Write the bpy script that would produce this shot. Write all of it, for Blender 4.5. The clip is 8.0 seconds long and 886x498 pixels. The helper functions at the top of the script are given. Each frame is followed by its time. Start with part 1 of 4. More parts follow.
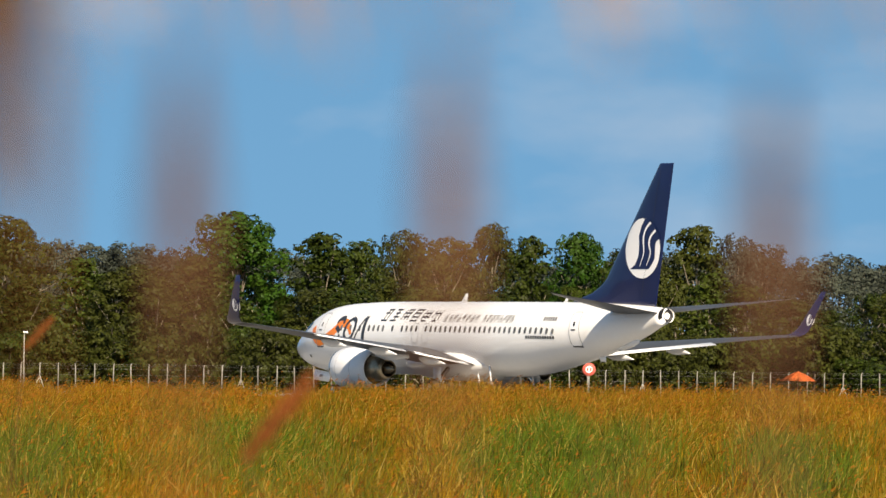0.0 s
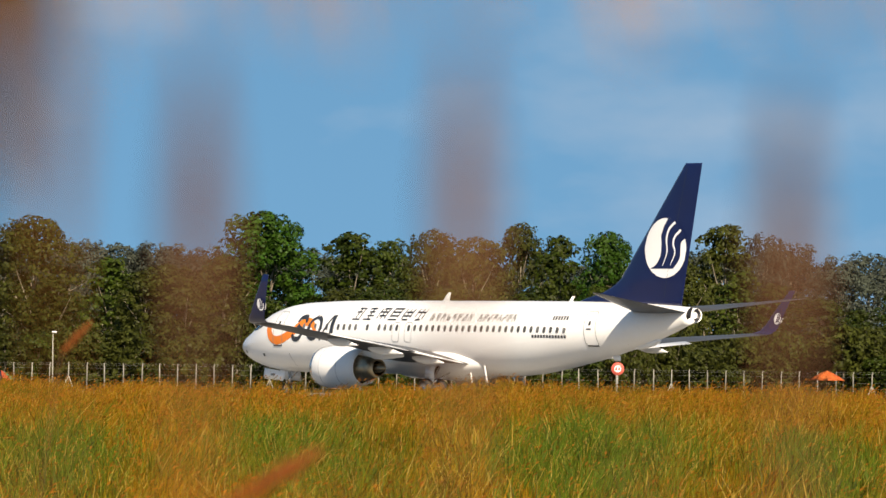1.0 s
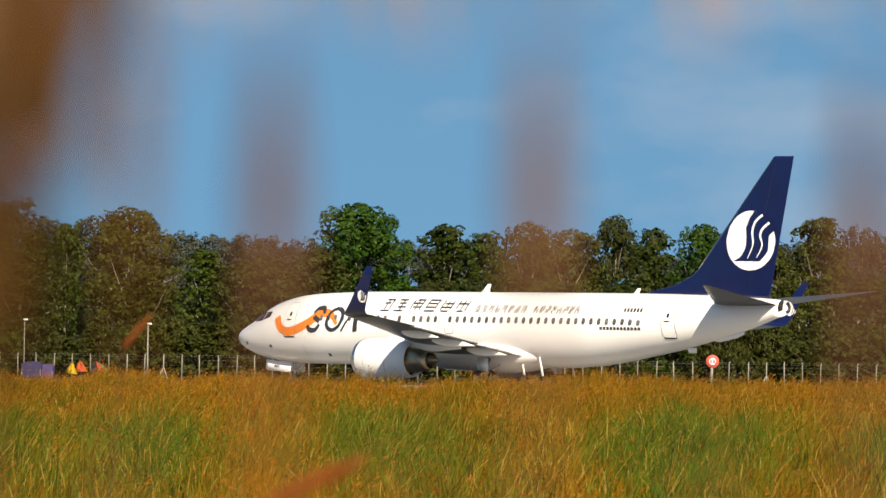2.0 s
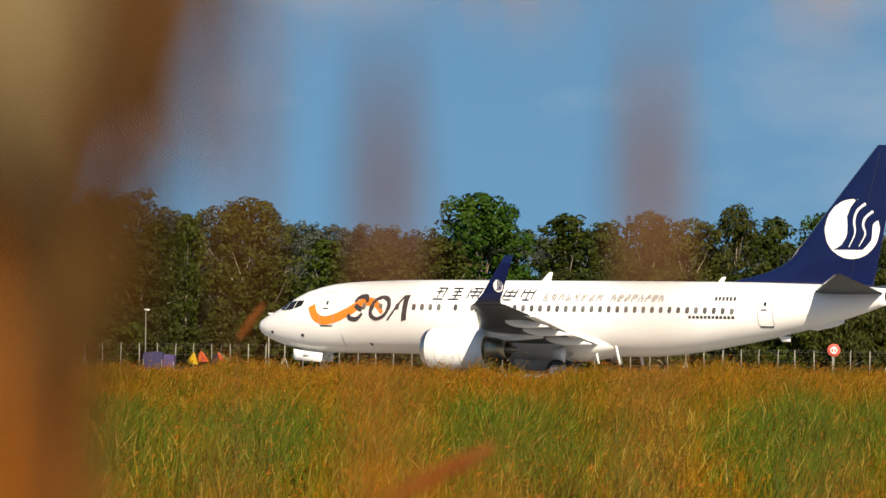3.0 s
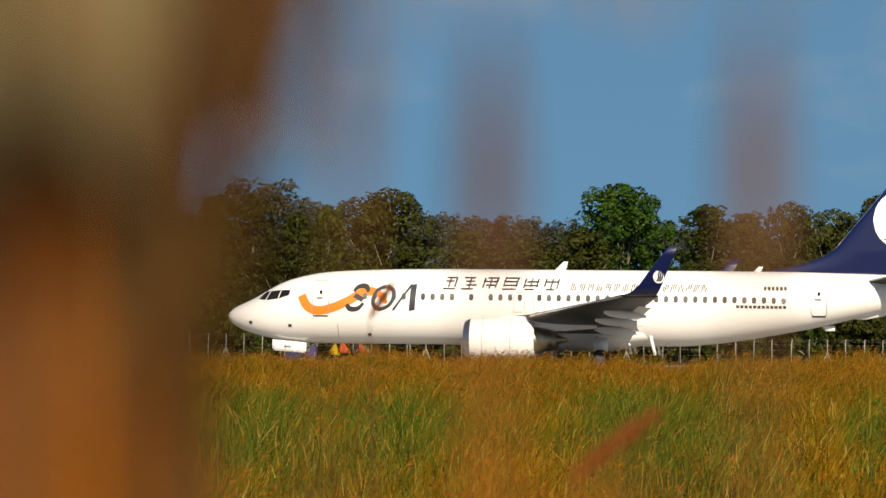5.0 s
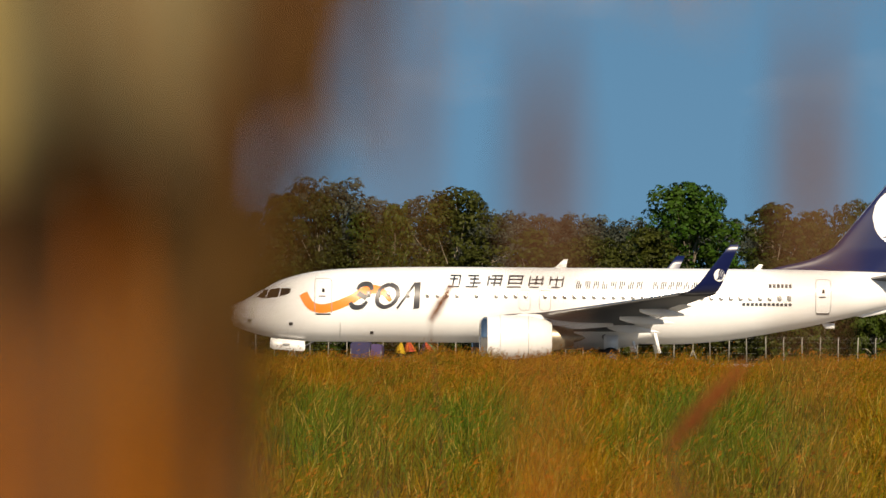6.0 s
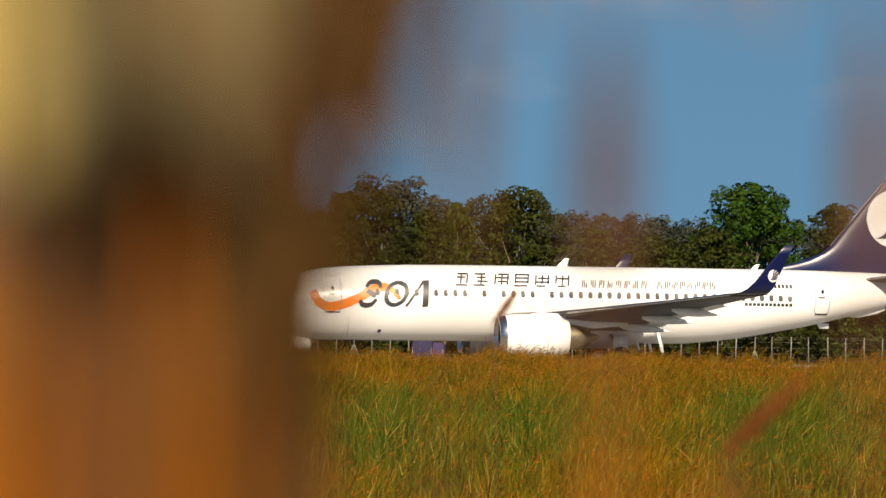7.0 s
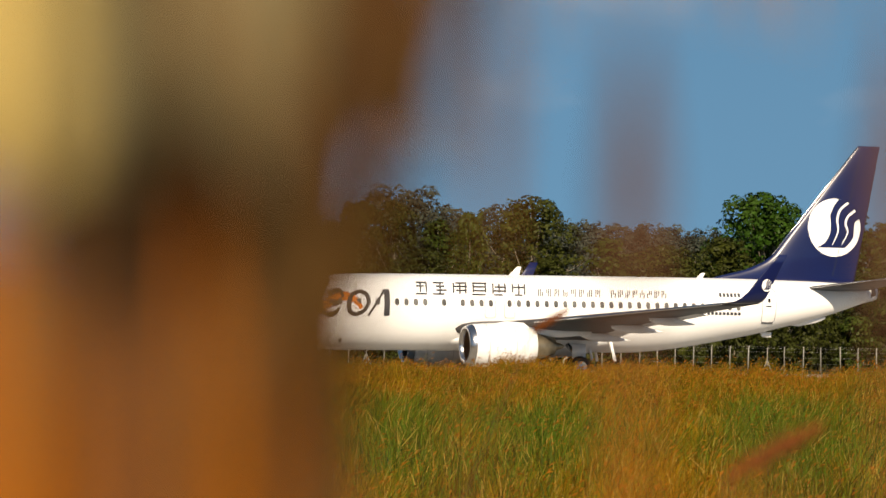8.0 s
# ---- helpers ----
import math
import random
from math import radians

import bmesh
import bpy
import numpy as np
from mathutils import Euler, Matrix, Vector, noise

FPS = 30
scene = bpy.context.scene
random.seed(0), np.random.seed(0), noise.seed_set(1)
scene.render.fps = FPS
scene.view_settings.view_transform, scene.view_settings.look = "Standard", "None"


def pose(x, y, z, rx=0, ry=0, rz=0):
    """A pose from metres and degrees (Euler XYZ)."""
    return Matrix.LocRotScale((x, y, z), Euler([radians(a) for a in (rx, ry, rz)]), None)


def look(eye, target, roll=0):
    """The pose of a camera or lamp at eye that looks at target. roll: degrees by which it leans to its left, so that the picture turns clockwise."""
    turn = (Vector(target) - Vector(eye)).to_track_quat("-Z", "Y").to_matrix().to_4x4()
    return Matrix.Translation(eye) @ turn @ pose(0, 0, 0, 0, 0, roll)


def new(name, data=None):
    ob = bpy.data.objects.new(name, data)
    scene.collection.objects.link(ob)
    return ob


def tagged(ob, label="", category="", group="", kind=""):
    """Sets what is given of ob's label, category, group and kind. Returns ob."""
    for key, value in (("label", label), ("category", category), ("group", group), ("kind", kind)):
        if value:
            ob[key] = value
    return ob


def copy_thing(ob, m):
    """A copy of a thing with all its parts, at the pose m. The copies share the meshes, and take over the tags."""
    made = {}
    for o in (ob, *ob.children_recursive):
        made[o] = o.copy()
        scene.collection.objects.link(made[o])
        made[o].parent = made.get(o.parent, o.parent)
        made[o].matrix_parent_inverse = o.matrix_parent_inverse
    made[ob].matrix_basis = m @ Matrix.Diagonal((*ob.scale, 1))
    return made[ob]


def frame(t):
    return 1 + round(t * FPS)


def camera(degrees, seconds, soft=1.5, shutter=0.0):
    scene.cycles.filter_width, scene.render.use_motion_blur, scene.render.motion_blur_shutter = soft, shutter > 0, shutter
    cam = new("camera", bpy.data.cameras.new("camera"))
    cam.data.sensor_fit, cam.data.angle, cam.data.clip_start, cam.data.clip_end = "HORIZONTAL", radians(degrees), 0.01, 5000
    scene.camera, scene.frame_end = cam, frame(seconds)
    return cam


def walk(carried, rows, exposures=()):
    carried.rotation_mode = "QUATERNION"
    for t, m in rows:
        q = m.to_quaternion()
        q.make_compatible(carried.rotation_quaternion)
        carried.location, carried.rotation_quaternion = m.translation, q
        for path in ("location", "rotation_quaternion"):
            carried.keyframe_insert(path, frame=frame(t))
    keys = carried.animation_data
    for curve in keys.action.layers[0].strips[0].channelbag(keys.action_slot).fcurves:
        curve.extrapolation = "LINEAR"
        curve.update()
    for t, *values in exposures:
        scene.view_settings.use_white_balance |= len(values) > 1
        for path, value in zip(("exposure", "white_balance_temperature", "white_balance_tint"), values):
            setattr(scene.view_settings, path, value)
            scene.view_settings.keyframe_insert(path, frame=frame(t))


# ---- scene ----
HALF_TURN = math.pi


def aim(x, yaw, pitch, roll):
    """Camera pose: yaw to the left, pitch up, lean to its left."""
    return pose(x, 0, EYE) @ pose(0, 0, 0, 0, 0, yaw) @ pose(0, 0, 0, 90 + pitch) @ pose(0, 0, 0, 0, 0, roll)


EYE, FOV = 4.146, 8.150
# seconds, sideways, yaw, pitch, lean
CAMERA_ROWS = [
    (0.0, 0.0000, -0.0000, 0.6813, 0.723),
    (0.5, 0.0016, 0.1236, 0.6787, 0.709),
    (1.0, 0.0032, 0.2638, 0.6738, 0.691),
    (1.2, 0.0032, 0.3263, 0.6842, 0.691),
    (2.3, 0.0097, 1.5197, 0.5521, 0.797),
    (2.5, 0.0097, 1.7488, 0.5364, 0.797),
    (3.0, 0.0105, 2.2494, 0.4805, 0.650),
    (3.5, 0.0110, 2.5726, 0.4302, 0.481),
    (4.0, 0.0142, 2.8169, 0.4002, 0.627),
    (4.5, 0.0176, 3.1215, 0.3948, 0.554),
    (5.0, 0.0198, 3.5502, 0.3834, 0.611),
    (5.2, 0.0198, 3.7376, 0.3781, 0.611),
    (6.5, 0.0244, 4.4046, 0.3519, 0.695),
    (7.0, 0.0233, 4.7338, 0.3465, 0.900),
    (7.5, 0.0218, 4.8790, 0.3890, 0.588),
    (8.0, 0.0195, 4.8482, 0.4340, 0.907),
]
# seconds, place of the main wheels, heading
PLANE_ROWS = [
    (0.0, 2.379, 329.840, -59.411),
    (0.5, 1.420, 329.757, -55.721),
    (1.0, 0.204, 329.609, -50.724),
    (2.5, -3.763, 327.228, -33.544),
    (3.0, -5.209, 326.067, -27.204),
    (3.5, -6.685, 324.994, -20.950),
    (4.0, -8.212, 324.291, -14.960),
    (4.5, -9.817, 324.003, -9.163),
    (5.0, -11.485, 324.029, -4.076),
    (6.5, -16.556, 323.970, 11.174),
    (7.0, -18.104, 323.267, 15.805),
    (7.5, -19.687, 322.368, 20.186),
    (8.0, -21.173, 321.310, 24.003),
]

cam = camera(FOV, 8.0)
cam.data.dof.use_dof = True
cam.data.dof.focus_distance = 320.0
cam.data.dof.aperture_fstop = cam.data.lens / 25.0
walk(cam, [(t, aim(x, yaw, pitch, roll)) for t, x, yaw, pitch, roll in CAMERA_ROWS], exposures=[(t, stops, 7450 + 60 * t, 13) for t, stops in ((0, 0.91), (1, 0.86), (2.5, 0.72), (3.5, 0.56), (4.5, 0.42), (6.5, 0.38), (8, 0.49))])

# ---------------------------------------------------------------- light
SUN_AZ, SUN_EL = 165.0, 32.0  # degrees clockwise from ahead, degrees up
world = bpy.data.worlds.new("sky")
scene.world = world
world.use_nodes = True
wn, wl = world.node_tree.nodes, world.node_tree.links
sky = wn.new("ShaderNodeTexSky")
sky.sky_type = "NISHITA"
sky.sun_disc = False
sky.sun_elevation = radians(SUN_EL)
sky.sun_rotation = radians(SUN_AZ)
sky.air_density, sky.dust_density, sky.ozone_density = 1.0, 0.1, 1.2
wtc = wn.new("ShaderNodeTexCoord")
lift = wn.new("ShaderNodeVectorMath")
lift.operation = "ADD"
lift.inputs[1].default_value = (0, 0, 0.36)
norm = wn.new("ShaderNodeVectorMath")
norm.operation = "NORMALIZE"
wl.new(wtc.outputs["Generated"], lift.inputs[0])
wl.new(lift.outputs[0], norm.inputs[0])
wl.new(norm.outputs[0], sky.inputs[0])
# thin cloud veils
cmap = wn.new("ShaderNodeMapping")
cmap.inputs["Scale"].default_value = (9, 9, 22)
cnoise = wn.new("ShaderNodeTexNoise")
cnoise.inputs["Scale"].default_value = 1.6
cnoise.inputs["Detail"].default_value = 6
cramp = wn.new("ShaderNodeValToRGB")
cramp.color_ramp.elements[0].position, cramp.color_ramp.elements[0].color = 0.44, (0, 0, 0, 1)
cramp.color_ramp.elements[1].position, cramp.color_ramp.elements[1].color = 0.75, (0.42, 0.42, 0.42, 1)
cmix = wn.new("ShaderNodeMix")
cmix.data_type = "RGBA"
cmix.inputs["B"].default_value = (6.6, 6.9, 7.6, 1)
wl.new(wtc.outputs["Generated"], cmap.inputs[0])
wl.new(cmap.outputs[0], cnoise.inputs["Vector"])
wl.new(cnoise.outputs[0], cramp.inputs[0])
wl.new(cramp.outputs[0], cmix.inputs["Factor"])
vivid = wn.new("ShaderNodeHueSaturation")
vivid.inputs["Saturation"].default_value, vivid.inputs["Value"].default_value = 1.28, 1.34
vivid.inputs["Hue"].default_value = 0.490
wl.new(sky.outputs[0], vivid.inputs["Color"])
wl.new(vivid.outputs[0], cmix.inputs["A"])
wl.new(cmix.outputs["Result"], wn["Background"].inputs[0])
wn["Background"].inputs[1].default_value = 0.058
sun_data = bpy.data.lights.new("sun", "SUN")
sun_data.energy, sun_data.angle, sun_data.color = 5.0, radians(0.6), (1.0, 0.92, 0.79)
sun = new("sun", sun_data)
az, el = radians(SUN_AZ), radians(SUN_EL)
SUN_DIR = Vector((math.sin(az) * math.cos(el), math.cos(az) * math.cos(el), math.sin(el)))
sun.matrix_world = look(SUN_DIR * 50, (0, 0, 0))


# ---------------------------------------------------------------- materials
def mat(name, base, rough=0.6, metal=0.0, var=0.2, scale=2.0, fine=30.0, bump=0.0, rand=0.0, island=0.0, second=None, amount=0.6, coat=0.0, spread=(0.38, 0.62), through_light=0.0, spec=0.5):
    """A procedural surface: two scales of noise, an optional second colour in patches, fine relief, and variation by piece."""
    m = bpy.data.materials.new(name)
    m.use_nodes = True
    n, l = m.node_tree.nodes, m.node_tree.links
    b = n["Principled BSDF"]
    geo = n.new("ShaderNodeNewGeometry")
    tc = n.new("ShaderNodeTexCoord")
    big = n.new("ShaderNodeTexNoise")
    big.inputs["Scale"].default_value, big.inputs["Detail"].default_value = scale, 5
    small = n.new("ShaderNodeTexNoise")
    small.inputs["Scale"].default_value, small.inputs["Detail"].default_value = fine, 4
    for k in (big, small):
        l.new(tc.outputs["Object"], k.inputs["Vector"])
    mix = n.new("ShaderNodeMix")
    mix.data_type = "RGBA"
    mix.inputs["A"].default_value = (*base, 1)
    mix.inputs["B"].default_value = (*(second or [c * 0.7 for c in base]), 1)
    ramp = n.new("ShaderNodeMapRange")
    ramp.inputs["From Min"].default_value, ramp.inputs["From Max"].default_value = spread
    ramp.inputs["To Max"].default_value = amount
    l.new(big.outputs[0], ramp.inputs[0])
    l.new(ramp.outputs[0], mix.inputs["Factor"])
    hsv = n.new("ShaderNodeHueSaturation")
    l.new(mix.outputs["Result"], hsv.inputs["Color"])
    value = n.new("ShaderNodeMath")
    value.operation = "MULTIPLY_ADD"
    value.inputs[1].default_value, value.inputs[2].default_value = var * 2, 1 - var
    l.new(small.outputs[0], value.inputs[0])
    last = value
    for amt, socket in ((rand, "rand"), (island, "island")):
        if amt:
            add = n.new("ShaderNodeMath")
            add.operation = "MULTIPLY_ADD"
            add.inputs[1].default_value = amt
            source = n.new("ShaderNodeObjectInfo").outputs["Random"] if socket == "rand" else geo.outputs["Random Per Island"]
            shift = n.new("ShaderNodeMath")
            shift.operation = "SUBTRACT"
            shift.inputs[1].default_value = 0.5
            l.new(source, shift.inputs[0])
            l.new(shift.outputs[0], add.inputs[0])
            l.new(last.outputs[0], add.inputs[2])
            hue = n.new("ShaderNodeMath")
            hue.operation = "MULTIPLY_ADD"
            hue.inputs[1].default_value, hue.inputs[2].default_value = amt * 0.015, 0.5
            l.new(shift.outputs[0], hue.inputs[0])
            l.new(hue.outputs[0], hsv.inputs["Hue"])
            last = add
    l.new(last.outputs[0], hsv.inputs["Value"])
    l.new(hsv.outputs[0], b.inputs["Base Color"])
    b.inputs["Roughness"].default_value, b.inputs["Metallic"].default_value = rough, metal
    b.inputs["Coat Weight"].default_value = coat
    b.inputs["Specular IOR Level"].default_value = spec
    if through_light:
        tr = n.new("ShaderNodeBsdfTranslucent")
        ms = n.new("ShaderNodeMixShader")
        ms.inputs[0].default_value = through_light
        l.new(hsv.outputs[0], tr.inputs["Color"])
        l.new(b.outputs[0], ms.inputs[1])
        l.new(tr.outputs[0], ms.inputs[2])
        l.new(ms.outputs[0], n["Material Output"].inputs[0])
    if bump:
        bp = n.new("ShaderNodeBump")
        bp.inputs["Strength"].default_value, bp.inputs["Distance"].default_value = bump, 0.02
        l.new(small.outputs[0], bp.inputs["Height"])
        l.new(bp.outputs[0], b.inputs["Normal"])
    return m


WHITE = mat("white_paint", (0.86, 0.86, 0.86), 0.28, var=0.03, scale=0.35, fine=6, second=(0.78, 0.78, 0.77), amount=0.4, coat=0.3)
NAVY = mat("navy_paint", (0.0024, 0.0075, 0.0560), 0.32, var=0.05, scale=0.5, fine=8, second=(0.0021, 0.0060, 0.0450), coat=0.25)
SLATE = mat("slate_lettering", (0.03, 0.035, 0.045), 0.4, var=0.1)
GREYMARK = mat("grey_lettering", (0.045, 0.048, 0.06), 0.45, var=0.1)
ORANGE = mat("orange_paint", (0.85, 0.22, 0.025), 0.35, var=0.05, scale=1, amount=0.2)
# wing grey, base darkened to carry the shade of the undersides
WINGGREY = mat("shade_darkened_wing_grey", (0.055, 0.056, 0.058), 0.38, var=0.08, scale=0.8, fine=9, second=(0.042, 0.042, 0.044), spec=0.2)
BARE = mat("bare_metal", (0.62, 0.62, 0.62), 0.22, 1.0, var=0.08, scale=2)
HOT = mat("heat_stained_metal", (0.40, 0.34, 0.24), 0.38, 0.9, var=0.15, scale=3, second=(0.26, 0.21, 0.15))
DARK = mat("dark_metal", (0.03, 0.03, 0.033), 0.5, 0.4, var=0.2)
RUBBER = mat("tyre_rubber", (0.025, 0.025, 0.026), 0.85, var=0.25)
SEAM = mat("seam_line", (0.28, 0.29, 0.3), 0.6, var=0.1)
GLASS = mat("dark_glass", (0.012, 0.013, 0.015), 0.16, var=0.1, spec=0.25)
PANE = mat("cabin_pane", (0.13, 0.13, 0.125), 0.15, var=0.25, rand=0.7, coat=0.4)
CONCRETE = mat("weathered_concrete", (0.30, 0.285, 0.25), 0.85, var=0.25, scale=4, second=(0.19, 0.175, 0.145), bump=0.3, rand=0.5)
WIRE = mat("galvanised_wire", (0.28, 0.28, 0.27), 0.5, 0.6, var=0.2)
PAVING = mat("worn_concrete", (0.24, 0.23, 0.21), 0.9, var=0.2, scale=0.3, fine=20, second=(0.18, 0.17, 0.15), bump=0.3)
SOIL = mat("field_soil", (0.0546, 0.0378, 0.0147), 0.95, var=0.35, scale=0.08, fine=2.5, second=(0.0504, 0.0504, 0.0126), bump=0.5, spec=0.05)
DRY = mat("dry_grass", (0.205, 0.104, 0.006), 0.6, var=0.45, scale=0.11, fine=0.9, second=(0.095, 0.074, 0.005), amount=1.0, island=1.3, through_light=0.3, spec=0.06)
HEADS = mat("seed_heads", (0.235, 0.080, 0.007), 0.8, var=0.2, scale=0.07, fine=1.0, second=(0.1530, 0.0765, 0.0102), island=0.5, through_light=0.2, spec=0.1)
GREEN = mat("green_grass", (0.053, 0.092, 0.007), 0.5, var=0.45, scale=0.3, fine=0.9, second=(0.085, 0.090, 0.008), amount=0.5, island=1.4, through_light=0.3, spec=0.08)
OLIVE = mat("olive_grass", (0.092, 0.082, 0.005), 0.55, var=0.4, scale=0.3, fine=0.9, second=(0.130, 0.082, 0.006), amount=0.7, island=1.3, through_light=0.3, spec=0.08)
PALE = mat("pale_straw", (0.42, 0.26, 0.05), 0.6, var=0.2, scale=0.3, fine=0.9, second=(0.30, 0.24, 0.05), island=0.5, through_light=0.3, spec=0.1)
BARK = mat("pale_bark", (0.240, 0.208, 0.152), 0.9, var=0.3, scale=1.5, fine=12, second=(0.128, 0.104, 0.072), bump=0.5)
LEAF_A = mat("leaf_green", (0.0250, 0.0420, 0.0046), 0.5, var=0.25, scale=0.5, fine=3, second=(0.0380, 0.0440, 0.0058), rand=0.5, island=0.7, through_light=0.18, spec=0.12)
LEAF_B = mat("leaf_olive", (0.0370, 0.0420, 0.0060), 0.55, var=0.25, scale=0.5, fine=3, second=(0.0270, 0.0330, 0.0056), rand=0.5, island=0.7, through_light=0.18, spec=0.12)
LEAF_C = mat("leaf_bright", (0.0220, 0.0600, 0.0054), 0.5, var=0.25, scale=0.5, fine=3, second=(0.0330, 0.0610, 0.0070), rand=0.3, island=0.7, through_light=0.18, spec=0.12)
# far trees: distance haze is mixed into this greyed, lightened leaf colour
LEAF_D = mat("leaf_haze_grey", (0.042, 0.051, 0.036), 0.6, var=0.15, scale=0.5, fine=3, second=(0.050, 0.056, 0.043), rand=0.4, island=0.5, through_light=0.18, spec=0.12)
STRAW = mat("dry_blade", (0.145, 0.066, 0.032), 0.6, var=0.2, scale=20, fine=120, second=(0.115, 0.053, 0.027), rand=0.6, through_light=0.3, spec=0.2)
RUSSET = mat("russet_plume", (0.24, 0.072, 0.018), 0.7, var=0.2, scale=20, fine=120, second=(0.17, 0.052, 0.014), through_light=0.3, spec=0.1)
RUST = mat("rust_blade", (0.52, 0.15, 0.004), 0.6, var=0.2, scale=20, fine=120, second=(0.36, 0.1, 0.004), rand=0.5, through_light=0.3, spec=0.2)
UMBER = mat("umber_blade", (0.075, 0.038, 0.007), 0.7, var=0.2, scale=20, fine=120, second=(0.045, 0.023, 0.005), rand=0.5, through_light=0.2, spec=0.2)
TAN = mat("tan_blade", (0.15, 0.066, 0.014), 0.6, var=0.2, scale=20, fine=120, second=(0.1, 0.044, 0.009), rand=0.6, through_light=0.2, spec=0.2)
SAGE = mat("sage_blade", (0.36, 0.30, 0.16), 0.6, var=0.2, scale=20, fine=120, rand=0.4, through_light=0.2, spec=0.2)
GOLD = mat("golden_blade", (0.34, 0.19, 0.08), 0.6, var=0.2, scale=20, fine=120, second=(0.22, 0.12, 0.03), rand=0.4, through_light=0.2, spec=0.2)
CREAM = mat("pale_blade", (0.8, 0.62, 0.24), 0.6, var=0.2, scale=20, fine=120, second=(0.62, 0.46, 0.16), rand=0.4, through_light=0.3, spec=0.2)
CLOTH = {k: mat(k + "_cloth", c, 0.8, var=0.1, scale=2) for k, c in dict(blue=(0.022, 0.020, 0.075), yellow=(0.75, 0.5, 0.03), red=(0.62, 0.10, 0.05), orange=(0.85, 0.20, 0.04), green=(0.10, 0.28, 0.14), violet=(0.055, 0.035, 0.12), grey=(0.3, 0.3, 0.32)).items()}
SIGN_RED = mat("sign_red", (0.62, 0.12, 0.09), 0.4, var=0.08)


# ---------------------------------------------------------------- mesh helpers
def thing(name, label, category, m=None, group="", kind=""):
    ob = new(name)
    if m is not None:
        ob.matrix_world = m
    return tagged(ob, label, category, group, kind)


def link(name, me, mats, parent=None, label="", m=None):
    ob = new(name, me)
    for k in mats if isinstance(mats, (list, tuple)) else (mats,):
        if k.name not in me.materials:
            me.materials.append(k)
    if parent is not None:
        ob.parent = parent
    if m is not None:
        ob.matrix_local = m
    if label:
        ob["label"] = label
    return ob


def part(name, bm, material, parent=None, label="", smooth=True, m=None):
    me = bpy.data.meshes.new(name)
    bmesh.ops.recalc_face_normals(bm, faces=bm.faces)
    bm.to_mesh(me)
    bm.free()
    if smooth:
        me.polygons.foreach_set("use_smooth", [True] * len(me.polygons))
    return link(name, me, material, parent, label, m)


def loft(rings, closed=True, caps=True, bm=None):
    bm = bm or bmesh.new()
    rows = [[bm.verts.new(p) for p in r] for r in rings]
    n = len(rings[0])
    for a, b in zip(rows, rows[1:]):
        for i in range(n if closed else n - 1):
            j = (i + 1) % n
            bm.faces.new((a[i], a[j], b[j], b[i]))
    if caps:
        bm.faces.new(rows[0])
        bm.faces.new(rows[-1])
    return bm


def tube(points, radii, sides=8, bm=None):
    """A round tapering tube along points."""
    rings = []
    for i, p in enumerate(points):
        a, b = points[max(i - 1, 0)], points[min(i + 1, len(points) - 1)]
        d = (Vector(b) - Vector(a)).normalized()
        s = d.cross((0, 0, 1) if abs(d.z) < 0.9 else (1, 0, 0)).normalized()
        q = d.cross(s)
        rings.append([Vector(p) + float(radii[i]) * (math.cos(k) * s + math.sin(k) * q) for k in np.linspace(0, 2 * HALF_TURN, sides, False)])
    return loft(rings, bm=bm)


def lathe(profile, sides=32, axis="x", centre=(0, 0, 0), bm=None, caps=False):
    """profile: (along the axis, radius) pairs turned about the axis."""
    rings = []
    for a, r in profile:
        ring = []
        for k in np.linspace(0, 2 * HALF_TURN, sides, False):
            c, s = r * math.cos(k), r * math.sin(k)
            ring.append(Vector(centre) + Vector({"x": (a, c, s), "y": (c, a, s), "z": (c, s, a)}[axis]))
        rings.append(ring)
    return loft(rings, caps=caps, bm=bm)


def slab(x0, x1, y0, y1, z0, z1, bevel=0.0, bm=None):
    own = bmesh.new()
    vs = [own.verts.new((x, y, z)) for x in (x0, x1) for y in (y0, y1) for z in (z0, z1)]
    for f in ((0, 1, 3, 2), (4, 6, 7, 5), (0, 4, 5, 1), (2, 3, 7, 6), (0, 2, 6, 4), (1, 5, 7, 3)):
        own.faces.new([vs[i] for i in f])
    if bevel:
        bmesh.ops.bevel(own, geom=own.edges[:], offset=bevel, segments=2, affect="EDGES")
    return own


# ---------------------------------------------------------------- ground
def ground_height(x, y):
    """Flat airfield, a bank under the camera and a slight fall behind the taxiway."""
    bank = 2.75 * (0.5 + 0.5 * math.cos(HALF_TURN * min(1, max(0, (math.hypot(x, y) - 4) / 26))))
    fall = -1.4 * min(1, max(0, (y - 360) / 80))
    return bank + fall


def build_ground():
    xs = sorted(set([-4000, -1500, -700, -350, 350, 700, 1500, 4000] + list(range(-200, 201, 25)) + list(range(-32, 33, 4))))
    ys = sorted(set([-1500, -500, -200, 420, 440, 480, 560, 700, 1100, 2000, 4500] + list(range(-100, 401, 20)) + list(range(-32, 33, 4))))
    bm = bmesh.new()
    grid = [[bm.verts.new((x, y, ground_height(x, y))) for x in xs] for y in ys]
    for a, b in zip(grid, grid[1:]):
        for i in range(len(xs) - 1):
            bm.faces.new((a[i], a[i + 1], b[i + 1], b[i]))
    tagged(part("ground", bm, SOIL), "dry grassy airfield ground with reddish soil", "ground", kind="structure")
    bm = loft([[(x, 303, 0.004), (x, 303, 0.03), (x, 354, 0.03), (x, 354, 0.004)] for x in range(-400, 401, 20)])
    tagged(part("taxiway", bm, PAVING, smooth=False), "worn grey concrete taxiway behind the tall grass", "taxiway", kind="structure")


build_ground()


